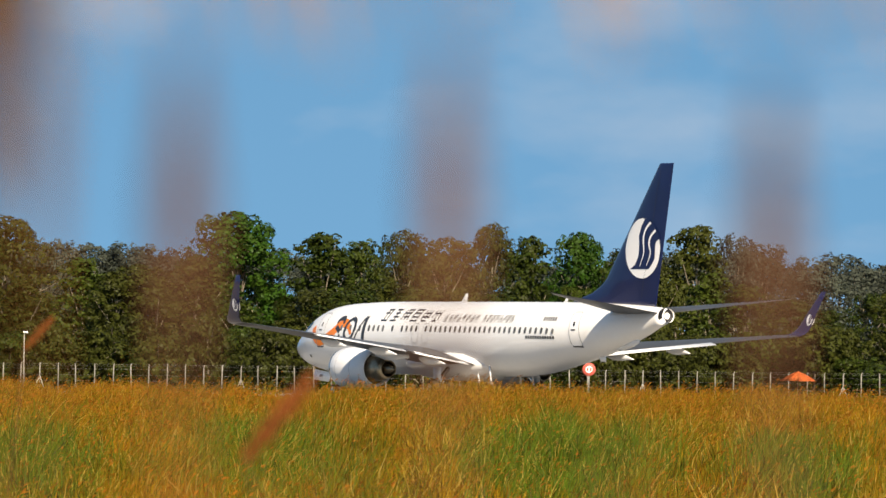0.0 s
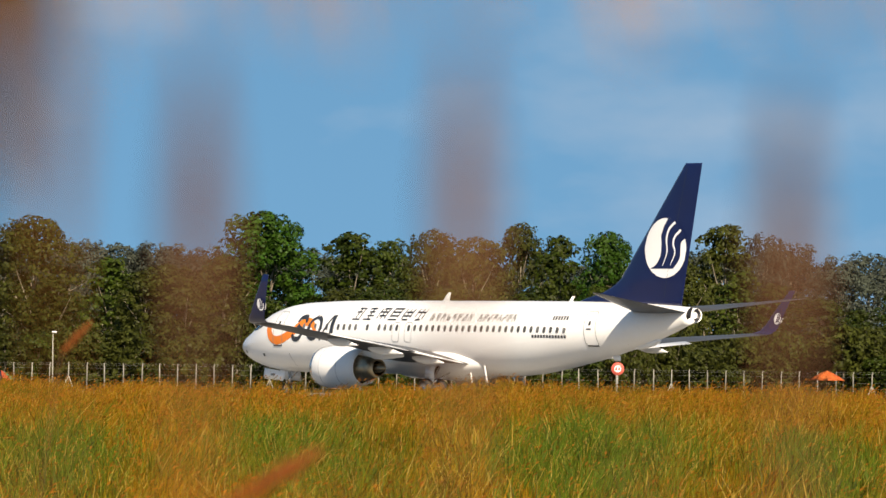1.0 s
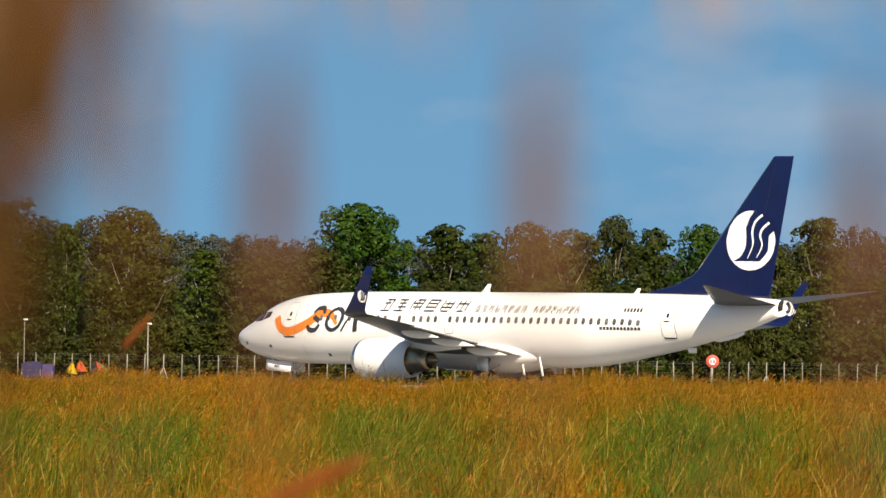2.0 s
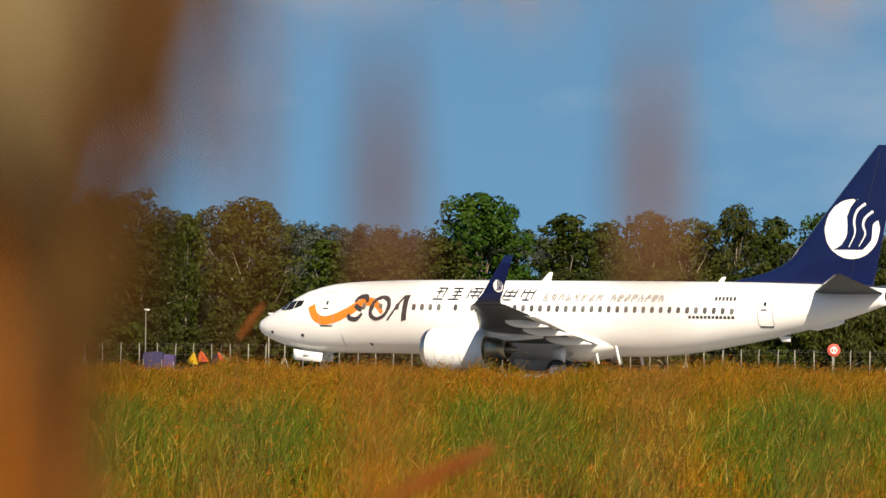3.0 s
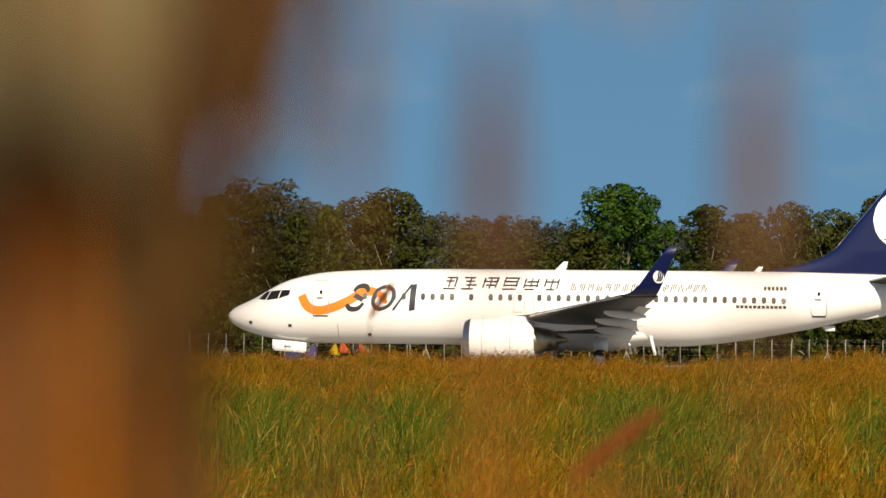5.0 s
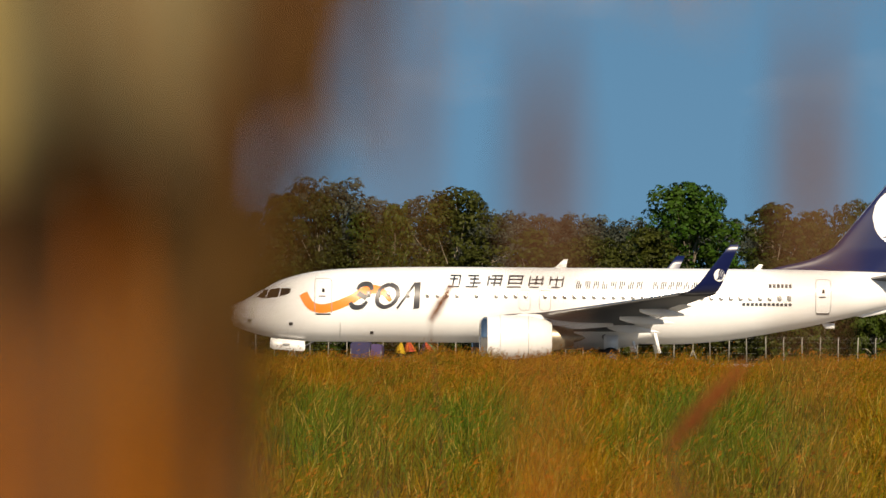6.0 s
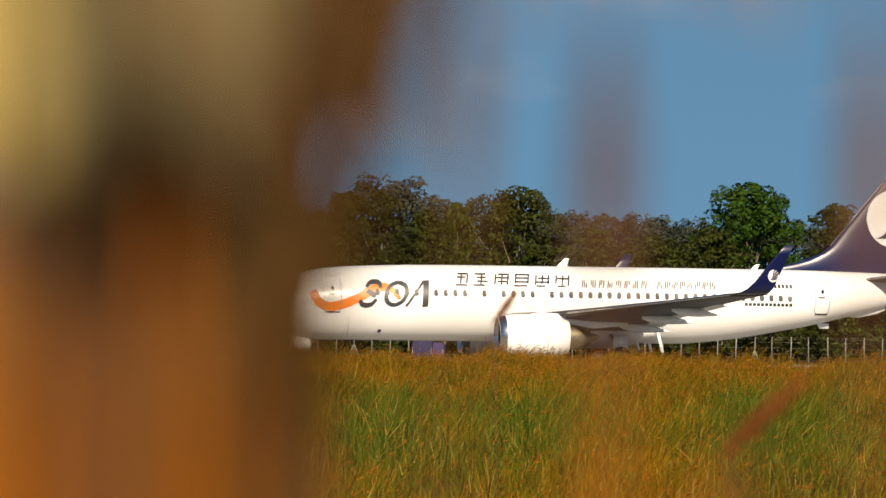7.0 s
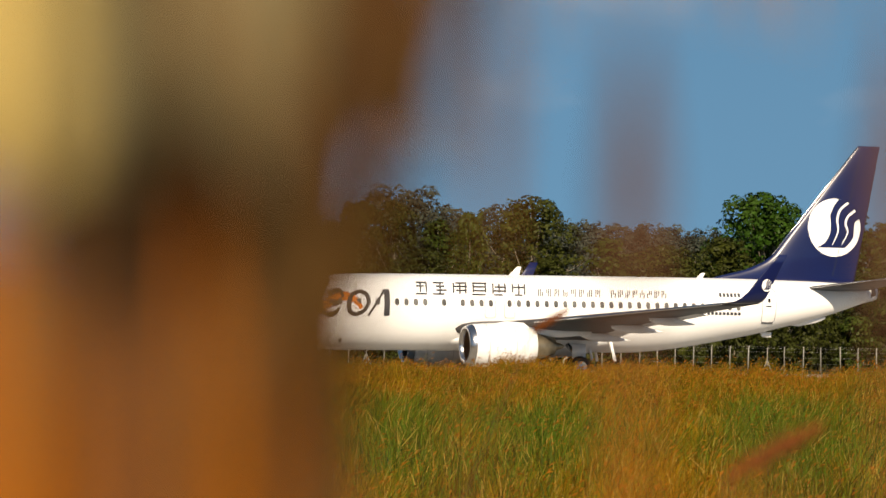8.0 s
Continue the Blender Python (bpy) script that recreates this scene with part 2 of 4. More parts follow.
# ---------------------------------------------------------------- aeroplane
# local axes: x aft of a point 20 m behind the nose, y to starboard, z up from the ground
TOP = ((0, .1, .3, .9, 1.5, 1.8, 2.4, 3.3, 4.75, 6.2, 9.2, 12, 24, 30, 34, 37, 37.6), (2.67, 2.9, 3.08, 3.38, 3.62, 3.83, 4.22, 4.64, 4.98, 5.11, 5.22, 5.25, 5.28, 5.28, 5.2, 5.06, 4.95))
LOW = ((0, .1, .3, .9, 1.8, 3.3, 4.75, 8, 24, 26, 27.6, 30.6, 32.1, 33.6, 35.2, 37, 37.6), (2.67, 2.42, 2.2, 1.9, 1.62, 1.36, 1.29, 1.3, 1.32, 1.5, 1.75, 2.3, 2.66, 3.02, 3.45, 4.05, 4.3))
SIDE = ((0, .1, .3, .9, 1.8, 3.3, 4.75, 6.2, 8, 26, 29, 31.5, 34, 36, 37.6), (0.02, .3, .5, .85, 1.2, 1.58, 1.78, 1.86, 1.88, 1.88, 1.75, 1.5, 1.05, .62, .3))


def profile(table, u):
    """Smoothed reading of a profile table."""
    r = min(0.5, u * 0.4)
    return sum(np.interp(u + d, *table) for d in (-r, -r / 2, 0, r / 2, r)) / 5


def section(u):
    t, b, s = profile(TOP, u), profile(LOW, u), profile(SIDE, u)
    return (t + b) / 2, max((t - b) / 2, 0.01), max(s, 0.01)


def skin(u, w, side=1, off=0.0):
    """Point of the fuselage's skin at station u and height w, off metres proud; side 1 is port."""
    c, h, s = section(u)
    k = max(-0.98, min(0.98, (w - c) / h))
    v = s * math.sqrt(1 - k * k)
    nv, nw = v / (s * s), (w - c) / (h * h)
    ln = math.hypot(nv, nw)
    return Vector((u - 20, -side * (v + off * nv / ln), w + off * nw / ln))


def stroke(path, width, place, bm=None, step=0.12, taper=None, keep=None):
    """A painted stroke: path of (u, w), its width, and the surface that it lies on."""
    if bm is None or keep:
        bm = bmesh.new()
    pts = [Vector((*p, 0)) for p in path]
    fine = [pts[0]]
    for a, b in zip(pts, pts[1:]):
        n = max(1, int((b - a).length / step))
        fine += [a.lerp(b, (i + 1) / n) for i in range(n)]
    rows = []
    for i, p in enumerate(fine):
        d = (fine[min(i + 1, len(fine) - 1)] - fine[max(i - 1, 0)]).normalized()
        nrm = Vector((-d.y, d.x, 0))
        wd = width * (taper(i / (len(fine) - 1)) if taper else 1)
        rows.append([bm.verts.new(place(*(p + nrm * (k * wd)).xy)) for k in (-0.5, 0, 0.5)])
    for a, b in zip(rows, rows[1:]):
        for i in (0, 1):
            bm.faces.new((a[i], a[i + 1], b[i + 1], b[i]))
    if keep:
        return part(keep[0], bm, keep[1], keep[2])
    return bm


def curve(points, n=10):
    """Catmull-Rom through points."""
    p = [points[0], *points, points[-1]]
    out = []
    for i in range(len(points) - 1):
        a, b, c, d = (np.array(q, float) for q in p[i:i + 4])
        for k in range(n):
            t = k / n
            out.append(tuple(0.5 * (2 * b + (c - a) * t + (2 * a - 5 * b + 4 * c - d) * t * t + (3 * b - a - 3 * c + d) * t ** 3)))
    return out + [tuple(points[-1])]


def airfoil(n=9):
    xs = [0.5 - 0.5 * math.cos(HALF_TURN * i / n) for i in range(n + 1)]
    th = [5 * (0.2969 * x ** .5 - 0.126 * x - 0.3516 * x * x + 0.2843 * x ** 3 - 0.1036 * x ** 4) for x in xs]
    return [(x, t) for x, t in zip(xs, th)] + [(x, -t * 0.75) for x, t in reversed(list(zip(xs, th))[1:-1])]


FOIL = airfoil()


def foil_loft(stations):
    """stations: leading edge (u, y, z), chord, thickness share, direction of the thickness (y, z)."""
    rings = []
    for (u, y, z), chord, thick, (ny, nz), *slope in stations:
        tilt = slope[0] if slope else 0.0
        rings.append([(u - 20 + x * chord, y + t * thick * chord * ny, z + t * thick * chord * nz - x * chord * tilt) for x, t in FOIL])
    return loft(rings)


def wing_le(v):
    return 13.7 + 0.525 * v - max(0, 3.6 - v) * 0.45


def wing_te(v):
    return 21.5 + 0.04 * v if v < 5.9 else 21.74 + (v - 5.9) * 0.24


def wing_tilt(v):
    return 0.075 * max(0, 1 - v / 17)


def wing_z(v):
    """Height of the leading edge."""
    return 2.30 + 0.089 * v


def wing_rear(v):
    """Height of the trailing edge."""
    return wing_z(v) - wing_tilt(v) * (wing_te(v) - wing_le(v))


def build_engine(plane, s):
    y = -s * 4.83
    shift = Matrix.Translation((0.72, 0, 0))
    eng = part("engine", lathe([(-7.45, 0.80), (-7.52, 0.88), (-7.48, 0.96), (-7.2, 1.06), (-6.5, 1.13), (-5.6, 1.14), (-4.7, 1.06), (-3.9, 0.90), (-3.88, 0.86), (-4.4, 0.84)], 40, centre=(0, y, 1.60)), WHITE, plane, "white turbofan cowling", m=shift)
    part("inlet_lip", lathe([(-7.30, 0.775), (-7.50, 0.80), (-7.56, 0.86), (-7.54, 0.94), (-7.38, 1.025), (-7.2, 1.066)], 40, centre=(0, y, 1.60)), BARE, eng, "polished bare metal inlet lip")
    part("inlet_duct", lathe([(-7.32, 0.776), (-6.9, 0.77), (-6.5, 0.78)], 32, centre=(0, y, 1.60)), DARK, eng)
    fan = lathe([(-6.75, 0.02), (-6.55, 0.2), (-6.4, 0.24)], 20, centre=(0, y, 1.60))
    for k in range(24):
        a = k * HALF_TURN / 12
        r = [[Vector((-6.5 + dx * 0.12, y + rr * math.cos(a + dx * 0.11), 1.60 + rr * math.sin(a + dx * 0.11))) for dx in (-1, 1)] for rr in (0.2, 0.77)]
        fan.faces.new([fan.verts.new(p) for p in (r[0][0], r[0][1], r[1][1], r[1][0])])
    part("fan", fan, DARK, eng, "dark fan blades round a spinner")
    part("exhaust_nozzle", lathe([(-4.3, 0.7), (-3.9, 0.68), (-3.3, 0.60), (-2.75, 0.46), (-2.77, 0.42), (-3.2, 0.45)], 28, centre=(0, y, 1.60)), HOT, eng, "heat-stained metal exhaust nozzle")
    part("exhaust_plug", lathe([(-3.4, 0.3), (-2.8, 0.26), (-2.35, 0.14), (-2.15, 0.02)], 20, centre=(0, y, 1.60)), HOT, eng)
    part("bulkhead", lathe([(-4.35, 0.9), (-4.34, 0.3)], 24, centre=(0, y, 1.60)), DARK, eng)
    rings = []
    for u, zt, zb, hw in ((13.9, 2.70, 2.6, 0.05), (14.7, 2.84, 2.4, 0.17), (16.2, 2.72, 2.1, 0.2), (17.6, 2.5, 2.05, 0.15), (19.3, 2.4, 2.2, 0.04)):
        rings.append([(u - 20, y - hw, zb), (u - 20, y + hw, zb), (u - 20, y + hw * 0.8, zt), (u - 20, y - hw * 0.8, zt)])
    part("pylon", loft(rings), WHITE, eng)
    seam = bmesh.new()
    for uu in (-6.55, -5.1):
        lathe([(uu - 0.012, 1.139 - (0.012 if uu < -6 else 0.035)), (uu + 0.012, 1.139 - (0.012 if uu < -6 else 0.035))], 40, centre=(0, y, 1.60), bm=seam)
    part("cowl_seam", seam, SEAM, eng)


def emblem_waves(place, parent):
    """Navy field with two thin white waves inside a round emblem; place takes shares of its radius and a height."""
    bm = bmesh.new()
    rows = []
    for z in np.linspace(-0.69, 1.0, 30):
        left = np.interp(z, (-0.69, -0.62, -0.52, -0.30, -0.14, 0.15, 0.42, 0.75, 1.0), (-0.68, -0.50, -0.36, -0.21, -0.16, -0.15, -0.18, -0.04, 0.16))
        right = np.interp(z, (-0.69, -0.5, -0.33, 0.14, 0.24, 0.31), (0.40, 0.60, 0.72, 0.75, 0.82, 0.95)) if z < 0.31 else math.sqrt(max(0, 1 - z * z)) + 0.05
        rows.append([bm.verts.new(place(left + (right - left) * k, z, 0.012)) for k in np.linspace(0, 1, 7)])
    for a, b in zip(rows, rows[1:]):
        for i in range(6):
            bm.faces.new((a[i], a[i + 1], b[i + 1], b[i]))
    part("emblem_field", bm, NAVY, parent, "navy field of the emblem")
    for line in (((-0.09, -0.60), (0.12, -0.14), (0.09, 0.29), (0.21, 0.63), (0.50, 0.86)), ((0.27, -0.58), (0.49, -0.17), (0.41, 0.14), (0.50, 0.39), (0.77, 0.60))):
        stroke(curve(list(line), 6), 0.085, lambda x, z: place(x, z, 0.024), taper=lambda t: 0.25 + 0.75 * min(1, 2 * t), keep=("emblem_wave", WHITE, parent))


def build_wing(plane, s):
    st = []
    for v in (0.6, 1.9, 3.0, 3.6, 5.9, 8, 10, 12, 14, 16, 17.0):
        le, te = wing_le(v), wing_te(v)
        st.append(((le, -s * v, wing_z(v)), te - le, 0.135 - 0.003 * v, (0, 1), wing_tilt(v)))
    wing = part("wing", foil_loft(st), WINGGREY, plane, "grey swept wing with white edges, underside shade put into its grey")
    st = []
    for k in np.linspace(0, 1, 8):
        ang = radians(min(1, k * 2.6) * 78)
        if k < 0.385:
            a = k / 0.385 * radians(78)
            dv, dz = 0.55 * math.sin(a), 0.55 * (1 - math.cos(a))
        else:
            r = (k - 0.385) / 0.615
            dv, dz = 0.55 * math.sin(radians(78)) + r * 0.42, 0.55 * (1 - math.cos(radians(78))) + r * 1.98
        st.append(((wing_le(17.0) + 0.15 * k + 2.15 * k ** 1.15, -s * (17.0 + dv), wing_z(17.0) + dz), float(np.interp(k, (0, 0.35, 1), (1.63, 1.2, 0.46))), 0.09, (s * math.sin(ang), math.cos(ang))))
    tip = part("winglet", foil_loft(st), NAVY, wing, "upturned navy blue winglet with white emblem")
    # emblem on both faces of the winglet
    base = wing_z(17.0)
    for face in (1, -1):
        def on_tip(a, z, o=0.0):
            dz = base + z
            dv = 0.538 + (z - 0.436) / 2.05 * 0.42
            return Vector((a - 20, -s * (17.0 + dv + face * (0.075 + o)), dz))
        disc = stroke([(wing_le(17) + 1.80 + 0.28 * x, 0.90) for x in np.linspace(-1, 1, 13)], 0.62, on_tip, step=1, taper=lambda t: max(0.02, math.sqrt(1 - (2 * t - 1) ** 2)))
        mark = part("emblem", disc, WHITE, tip, "white round emblem with navy waves")
        emblem_waves(lambda x, z, o: on_tip(wing_le(17) + 1.80 + 0.28 * x, 0.90 + 0.31 * z, 0.004 + o * 0.4), mark)
    for v, ln in ((4.0, 2.7), (7.3, 2.9), (10.6, 2.5)):
        te, z = wing_te(v), wing_rear(v)
        rings = []
        for k in np.linspace(0, 1, 9):
            r = 0.21 * math.sin(HALF_TURN * (0.04 + 0.96 * k) ** 0.62) + 0.008
            u = te - 1.9 + k * ln
            zc = z - 0.10 - 0.28 * k
            rings.append([(u - 20, -s * v + 0.62 * r * math.cos(q), zc + 1.15 * r * math.sin(q)) for q in np.linspace(0, 2 * HALF_TURN, 12, False)])
        part("flap_track_fairing", loft(rings), WHITE, wing, "white canoe-shaped flap track fairing")
    slat = foil_loft([((wing_le(v) - 0.03, -s * v, wing_z(v) - 0.005), 0.42, 0.32, (0, 1)) for v in (5.6, 9, 13, 16.6)])
    part("slat", slat, BARE, wing, "bare metal leading edge slat")
    flap = foil_loft([((wing_te(v) - 0.55, -s * v, wing_rear(v) + 0.03), 0.95, 0.16, (0, 1), 0.16) for v in (2.3, 5.4)])
    part("inner_flap", flap, WHITE, wing, "white inboard flap")
    flap = foil_loft([((wing_te(v) - 0.45, -s * v, wing_rear(v) + 0.02), 0.75, 0.15, (0, 1), 0.13) for v in (6.1, 9, 12.2)])
    part("outer_flap", flap, WHITE, wing, "white outboard flap")


def fin_edges(w):
    le = np.interp(w, (5.0, 5.35, 5.75, 6.15, 6.5, 12.36), (27.6, 28.7, 30.4, 31.35, 31.85, 36.7))
    return le, np.interp(w, (5.0, 12.36), (36.55, 37.95))


def fin_half(u, w):
    le, te = fin_edges(w)
    x = max(0.001, min(0.999, (u - le) / (te - le)))
    t = 5 * (0.2969 * x ** .5 - 0.126 * x - 0.3516 * x * x + 0.2843 * x ** 3 - 0.1036 * x ** 4)
    return t * fin_thick(w) * (te - le)


def fin_thick(w):
    return np.interp(w, (5.0, 6.4, 12.4), (0.035, 0.085, 0.09))


def build_tail(plane):
    rings = []
    for w in (4.9, 5.35, 5.55, 5.75, 5.95, 6.15, 6.32, 6.5, 7.5, 9, 10.5, 12.25, 12.36):
        le, te = fin_edges(w)
        rings.append([(u - 20, sd * h, w) for u, h, sd in [(le + x * (te - le), fin_half(le + x * (te - le), w) * (0.6 if w > 12.3 else 1), sd) for x, sd in [(0.5 - 0.5 * math.cos(HALF_TURN * i / 12), 1) for i in range(13)] + [(0.5 - 0.5 * math.cos(HALF_TURN * i / 12), -1) for i in range(11, 0, -1)]]])
    fin = part("fin", loft(rings), NAVY, plane, "tall navy blue tail fin with white emblem")
    edge = foil_loft([((fin_edges(w)[0] - 0.02 - 20 + 20, 0, w), 0.2, 0.5, (1, 0)) for w in (6.55, 8, 10, 12.3)])
    part("leading_edge", edge, BARE, fin, "bare metal leading edge")
    for sd in (1, -1):
        def on_fin(u, w, o=0.015):
            return Vector((u - 20, -sd * (fin_half(u, w) + o), w))
        bm = bmesh.new()
        cu, cw, r = 35.36, 8.04, 1.53
        stroke([(cu + r * x, cw) for x in np.linspace(-0.998, 0.998, 29)], 2 * r, on_fin, bm, step=9, taper=lambda t: max(0.03, math.sqrt(max(0, 1 - (1.996 * t - 0.998) ** 2))))
        bmesh.ops.subdivide_edges(bm, edges=[e for e in bm.edges if abs(e.verts[0].co.x - e.verts[1].co.x) < 1e-4], cuts=6)
        for q in bm.verts:
            q.co.y = -sd * (fin_half(q.co.x + 20, q.co.z) + 0.015)
        em = part("emblem", bm, WHITE, fin, "round white airline emblem")
        emblem_waves(lambda x, z, o: on_fin(cu + r * x, cw + r * z, 0.018 + o), em)
        part("rudder_seam", stroke([(35.3, 5.5), (35.3 + 1.75 * 0.9, 12.1)], 0.025, on_fin), SLATE, fin)
    for s in (1, -1):
        st = [((33.3 + 0.67 * (v - 0.3), -s * v, 4.72 + 0.125 * v), (37.25 + 0.13 * v) - (33.3 + 0.67 * (v - 0.3)) , 0.09, (0, 1)) for v in (0.3, 2, 4, 6, 7.0)]
        st.append(((37.95, -s * 7.16, 5.62), 0.25, 0.12, (0, 1)))
        tail = part("horizontal_stabilizer", foil_loft(st), WINGGREY, plane, "grey horizontal stabilizer, underside shade put into its grey")
        part("leading_edge", foil_loft([((33.28 + 0.67 * (v - 0.3) - 0.03, -s * v, 4.72 + 0.125 * v), 0.16, 0.5, (0, 1)) for v in (1.0, 4, 6.9)]), BARE, tail)
    part("exhaust_pipe", lathe([(17.40, 0.40), (17.66, 0.345), (17.72, 0.30), (17.69, 0.24), (17.4, 0.01)], 20, centre=(0, 0, 4.62)), DARK, plane, "dark auxiliary power exhaust")


def build_fuselage(plane):
    us = list(np.array((0, 0.02, 0.06, 0.12, 0.2, 0.3, 0.45, 0.65, 0.9, 1.2, 1.5, 1.8, 2.1, 2.4, 2.8, 3.3, 4, 4.75, 5.5, 6.2, 7, 8, 9.2, 10.5, 12))) + list(np.arange(13, 38, 0.8)) + [37.6]
    rings = []
    for u in us:
        c, h, s = section(u)
        rings.append([(u - 20, s * math.cos(a), c + h * math.sin(a)) for a in np.linspace(0, 2 * HALF_TURN, 56, False)])
    part("fuselage", loft(rings), WHITE, plane, "white glossy airliner fuselage")
    # belly fairing
    rings = []
    for u, k in ((12.4, 0.0), (13.2, 0.12), (14.2, 0.4), (15.4, 0.85), (19.0, 1), (20.3, 0.92), (21.3, 0.65), (22.1, 0.3), (22.8, 0.03)):
        rings.append([(u - 20, (1.0 + 1.2 * k) * math.cos(a), 1.95 + (0.35 + 0.6 * k) * math.sin(a)) for a in np.linspace(0, 2 * HALF_TURN, 32, False)])
    part("belly_fairing", loft(rings), WHITE, plane, "white wing root fairing")
    for s in (1, -1):
        on = lambda u, w, o=0.012: skin(u, w, s, o)
        # cockpit panes
        for quad in (((1.72, 3.56), (2.1, 3.94), (2.36, 3.98), (2.12, 3.50)), ((2.17, 3.50), (2.41, 3.98), (2.95, 4.04), (2.82, 3.58)), ((2.88, 3.59), (3.0, 4.04), (3.5, 4.05), (3.42, 3.78))):
            bm = bmesh.new()
            (a, b, c, d) = [np.array(q) for q in quad]
            rows = [[bm.verts.new(on(*((a * (1 - j) + d * j) * (1 - i) + (b * (1 - j) + c * j) * i))) for j in np.linspace(0, 1, 5)] for i in np.linspace(0, 1, 5)]
            for p, q in zip(rows, rows[1:]):
                for i in range(4):
                    bm.faces.new((p[i], p[i + 1], q[i + 1], q[i]))
            part("cockpit_window", bm, GLASS, plane, "dark cockpit window pane")
        # passenger doors
        for u0, u1, w0, w1 in ((4.72, 5.6, 2.72, 4.56), (30.75, 31.55, 2.98, 4.75)):
            bm = bmesh.new()
            rows = [[bm.verts.new(on(u, w, 0.006)) for u in np.linspace(u0, u1, 4)] for w in np.linspace(w0, w1, 9)]
            for p, q in zip(rows, rows[1:]):
                for i in range(3):
                    bm.faces.new((p[i], p[i + 1], q[i + 1], q[i]))
            door = part("door", bm, WHITE, plane, "closed white passenger door")
            rr = 0.12
            ring = [(u0, w0 + rr), (u0, w1 - rr), (u0 + rr, w1), (u1 - rr, w1), (u1, w1 - rr), (u1, w0 + rr), (u1 - rr, w0), (u0 + rr, w0), (u0, w0 + rr)]
            part("door_seam", stroke(ring, 0.035, on), SEAM, door)
            part("sill_line", stroke([(u0 + 0.05, w0), (u1 - 0.05, w0)], 0.07, lambda u, w: on(u, w, 0.02)), SLATE, door)
            part("door_window", stroke([((u0 + u1) / 2 - 0.07, w1 - 0.62), ((u0 + u1) / 2 + 0.07, w1 - 0.62)], 0.2, lambda u, w: on(u, w, 0.02)), GLASS, door)
            part("door_handle", stroke([((u0 + u1) / 2 - 0.22, w1 - 0.92), ((u0 + u1) / 2 + 0.12, w1 - 0.92)], 0.07, lambda u, w: on(u, w, 0.02)), GREYMARK, door)
        for u0 in (15.3, 16.35):
            w0, w1, u1 = 3.02, 4.05, u0 + 0.58
            ring = [(u0, w0 + .1), (u0, w1 - .1), (u0 + .1, w1), (u1 - .1, w1), (u1, w1 - .1), (u1, w0 + .1), (u1 - .1, w0), (u0 + .1, w0), (u0, w0 + .1)]
            part("emergency_exit", stroke(ring, 0.028, on), SEAM, plane, "emergency exit outline over the wing")
        # cabin windows
        me = None
        for k in range(44):
            u = 29.35 - 0.508 * k
            if k in (26, 31, 33) or u < 7.5:
                continue
            if me is None:
                bm = bmesh.new()
                c0 = skin(20, 3.77, s)
                outer, inner = [], []
                for a in np.linspace(0, 2 * HALF_TURN, 16, False):
                    ca, sa = math.cos(a), math.sin(a)
                    e = (abs(ca) ** 3.2 + abs(sa) ** 3.2) ** (-1 / 3.2)
                    outer.append(bm.verts.new(skin(20 + 0.115 * ca * e, 3.77 + 0.172 * sa * e, s, 0.006) - c0))
                    inner.append(bm.verts.new(skin(20 + 0.098 * ca * e, 3.77 + 0.155 * sa * e, s, 0.014) - c0))
                for i in range(16):
                    bm.faces.new((outer[i], outer[(i + 1) % 16], inner[(i + 1) % 16], inner[i]))
                bm.faces.new(inner)
                me = bpy.data.meshes.new("cabin_window")
                bm.to_mesh(me)
                me.materials.append(PANE)
            ahead, behind = skin(u - 0.1, 3.77, s), skin(u + 0.1, 3.77, s)
            turn = math.atan2(behind.y - ahead.y, behind.x - ahead.x)
            link("cabin_window", me, PANE, plane, m=Matrix.Translation(skin(u, 3.77, s)) @ Matrix.Rotation(turn, 4, "Z"))
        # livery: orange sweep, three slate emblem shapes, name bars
        sw = curve([(4.12, 3.78), (4.45, 3.22), (5.0, 3.0), (5.7, 3.12), (6.6, 3.5), (7.3, 3.92), (7.85, 4.02), (8.3, 3.85), (8.65, 3.42)], 8)
        part("orange_sweep", stroke(sw, 0.46, lambda u, w: on(u, w, 0.010), taper=lambda t: 1.0 if t < 0.75 else 1.0 - (t - 0.75) * 2.4), ORANGE, plane, "orange wave painted across the front door")
        lean = lambda u, w: on(u + 0.25 * (w - 3.05), w, 0.018)
        heavy = lambda t: 0.75 + 0.55 * math.sin(HALF_TURN * t)
        for path, wd, shape in (
            (curve([(7.46, 3.98), (7.24, 4.27), (6.84, 4.25), (6.68, 4.0)], 6), 0.20, heavy),
            ([(6.76, 3.82), (7.28, 3.56)], 0.24, None),
            (curve([(7.34, 3.40), (7.10, 3.11), (6.70, 3.11), (6.48, 3.34)], 6), 0.20, heavy),
            (curve([(8.30, 4.29), (7.92, 4.10), (7.80, 3.70), (7.92, 3.30), (8.30, 3.11), (8.70, 3.30), (8.84, 3.70), (8.70, 4.10), (8.30, 4.29)], 6), 0.21, None),
            ([(8.98, 3.04), (9.62, 4.40)], 0.13, None),
            ([(9.98, 3.04), (9.72, 4.40)], 0.30, None),
        ):
            stroke(path, wd, lean, taper=shape, keep=("emblem_shape", SLATE, plane))
        rng = random.Random(5)
        slant = lambda u, w: on(u + 0.22 * (w - 4.2), w, 0.014)
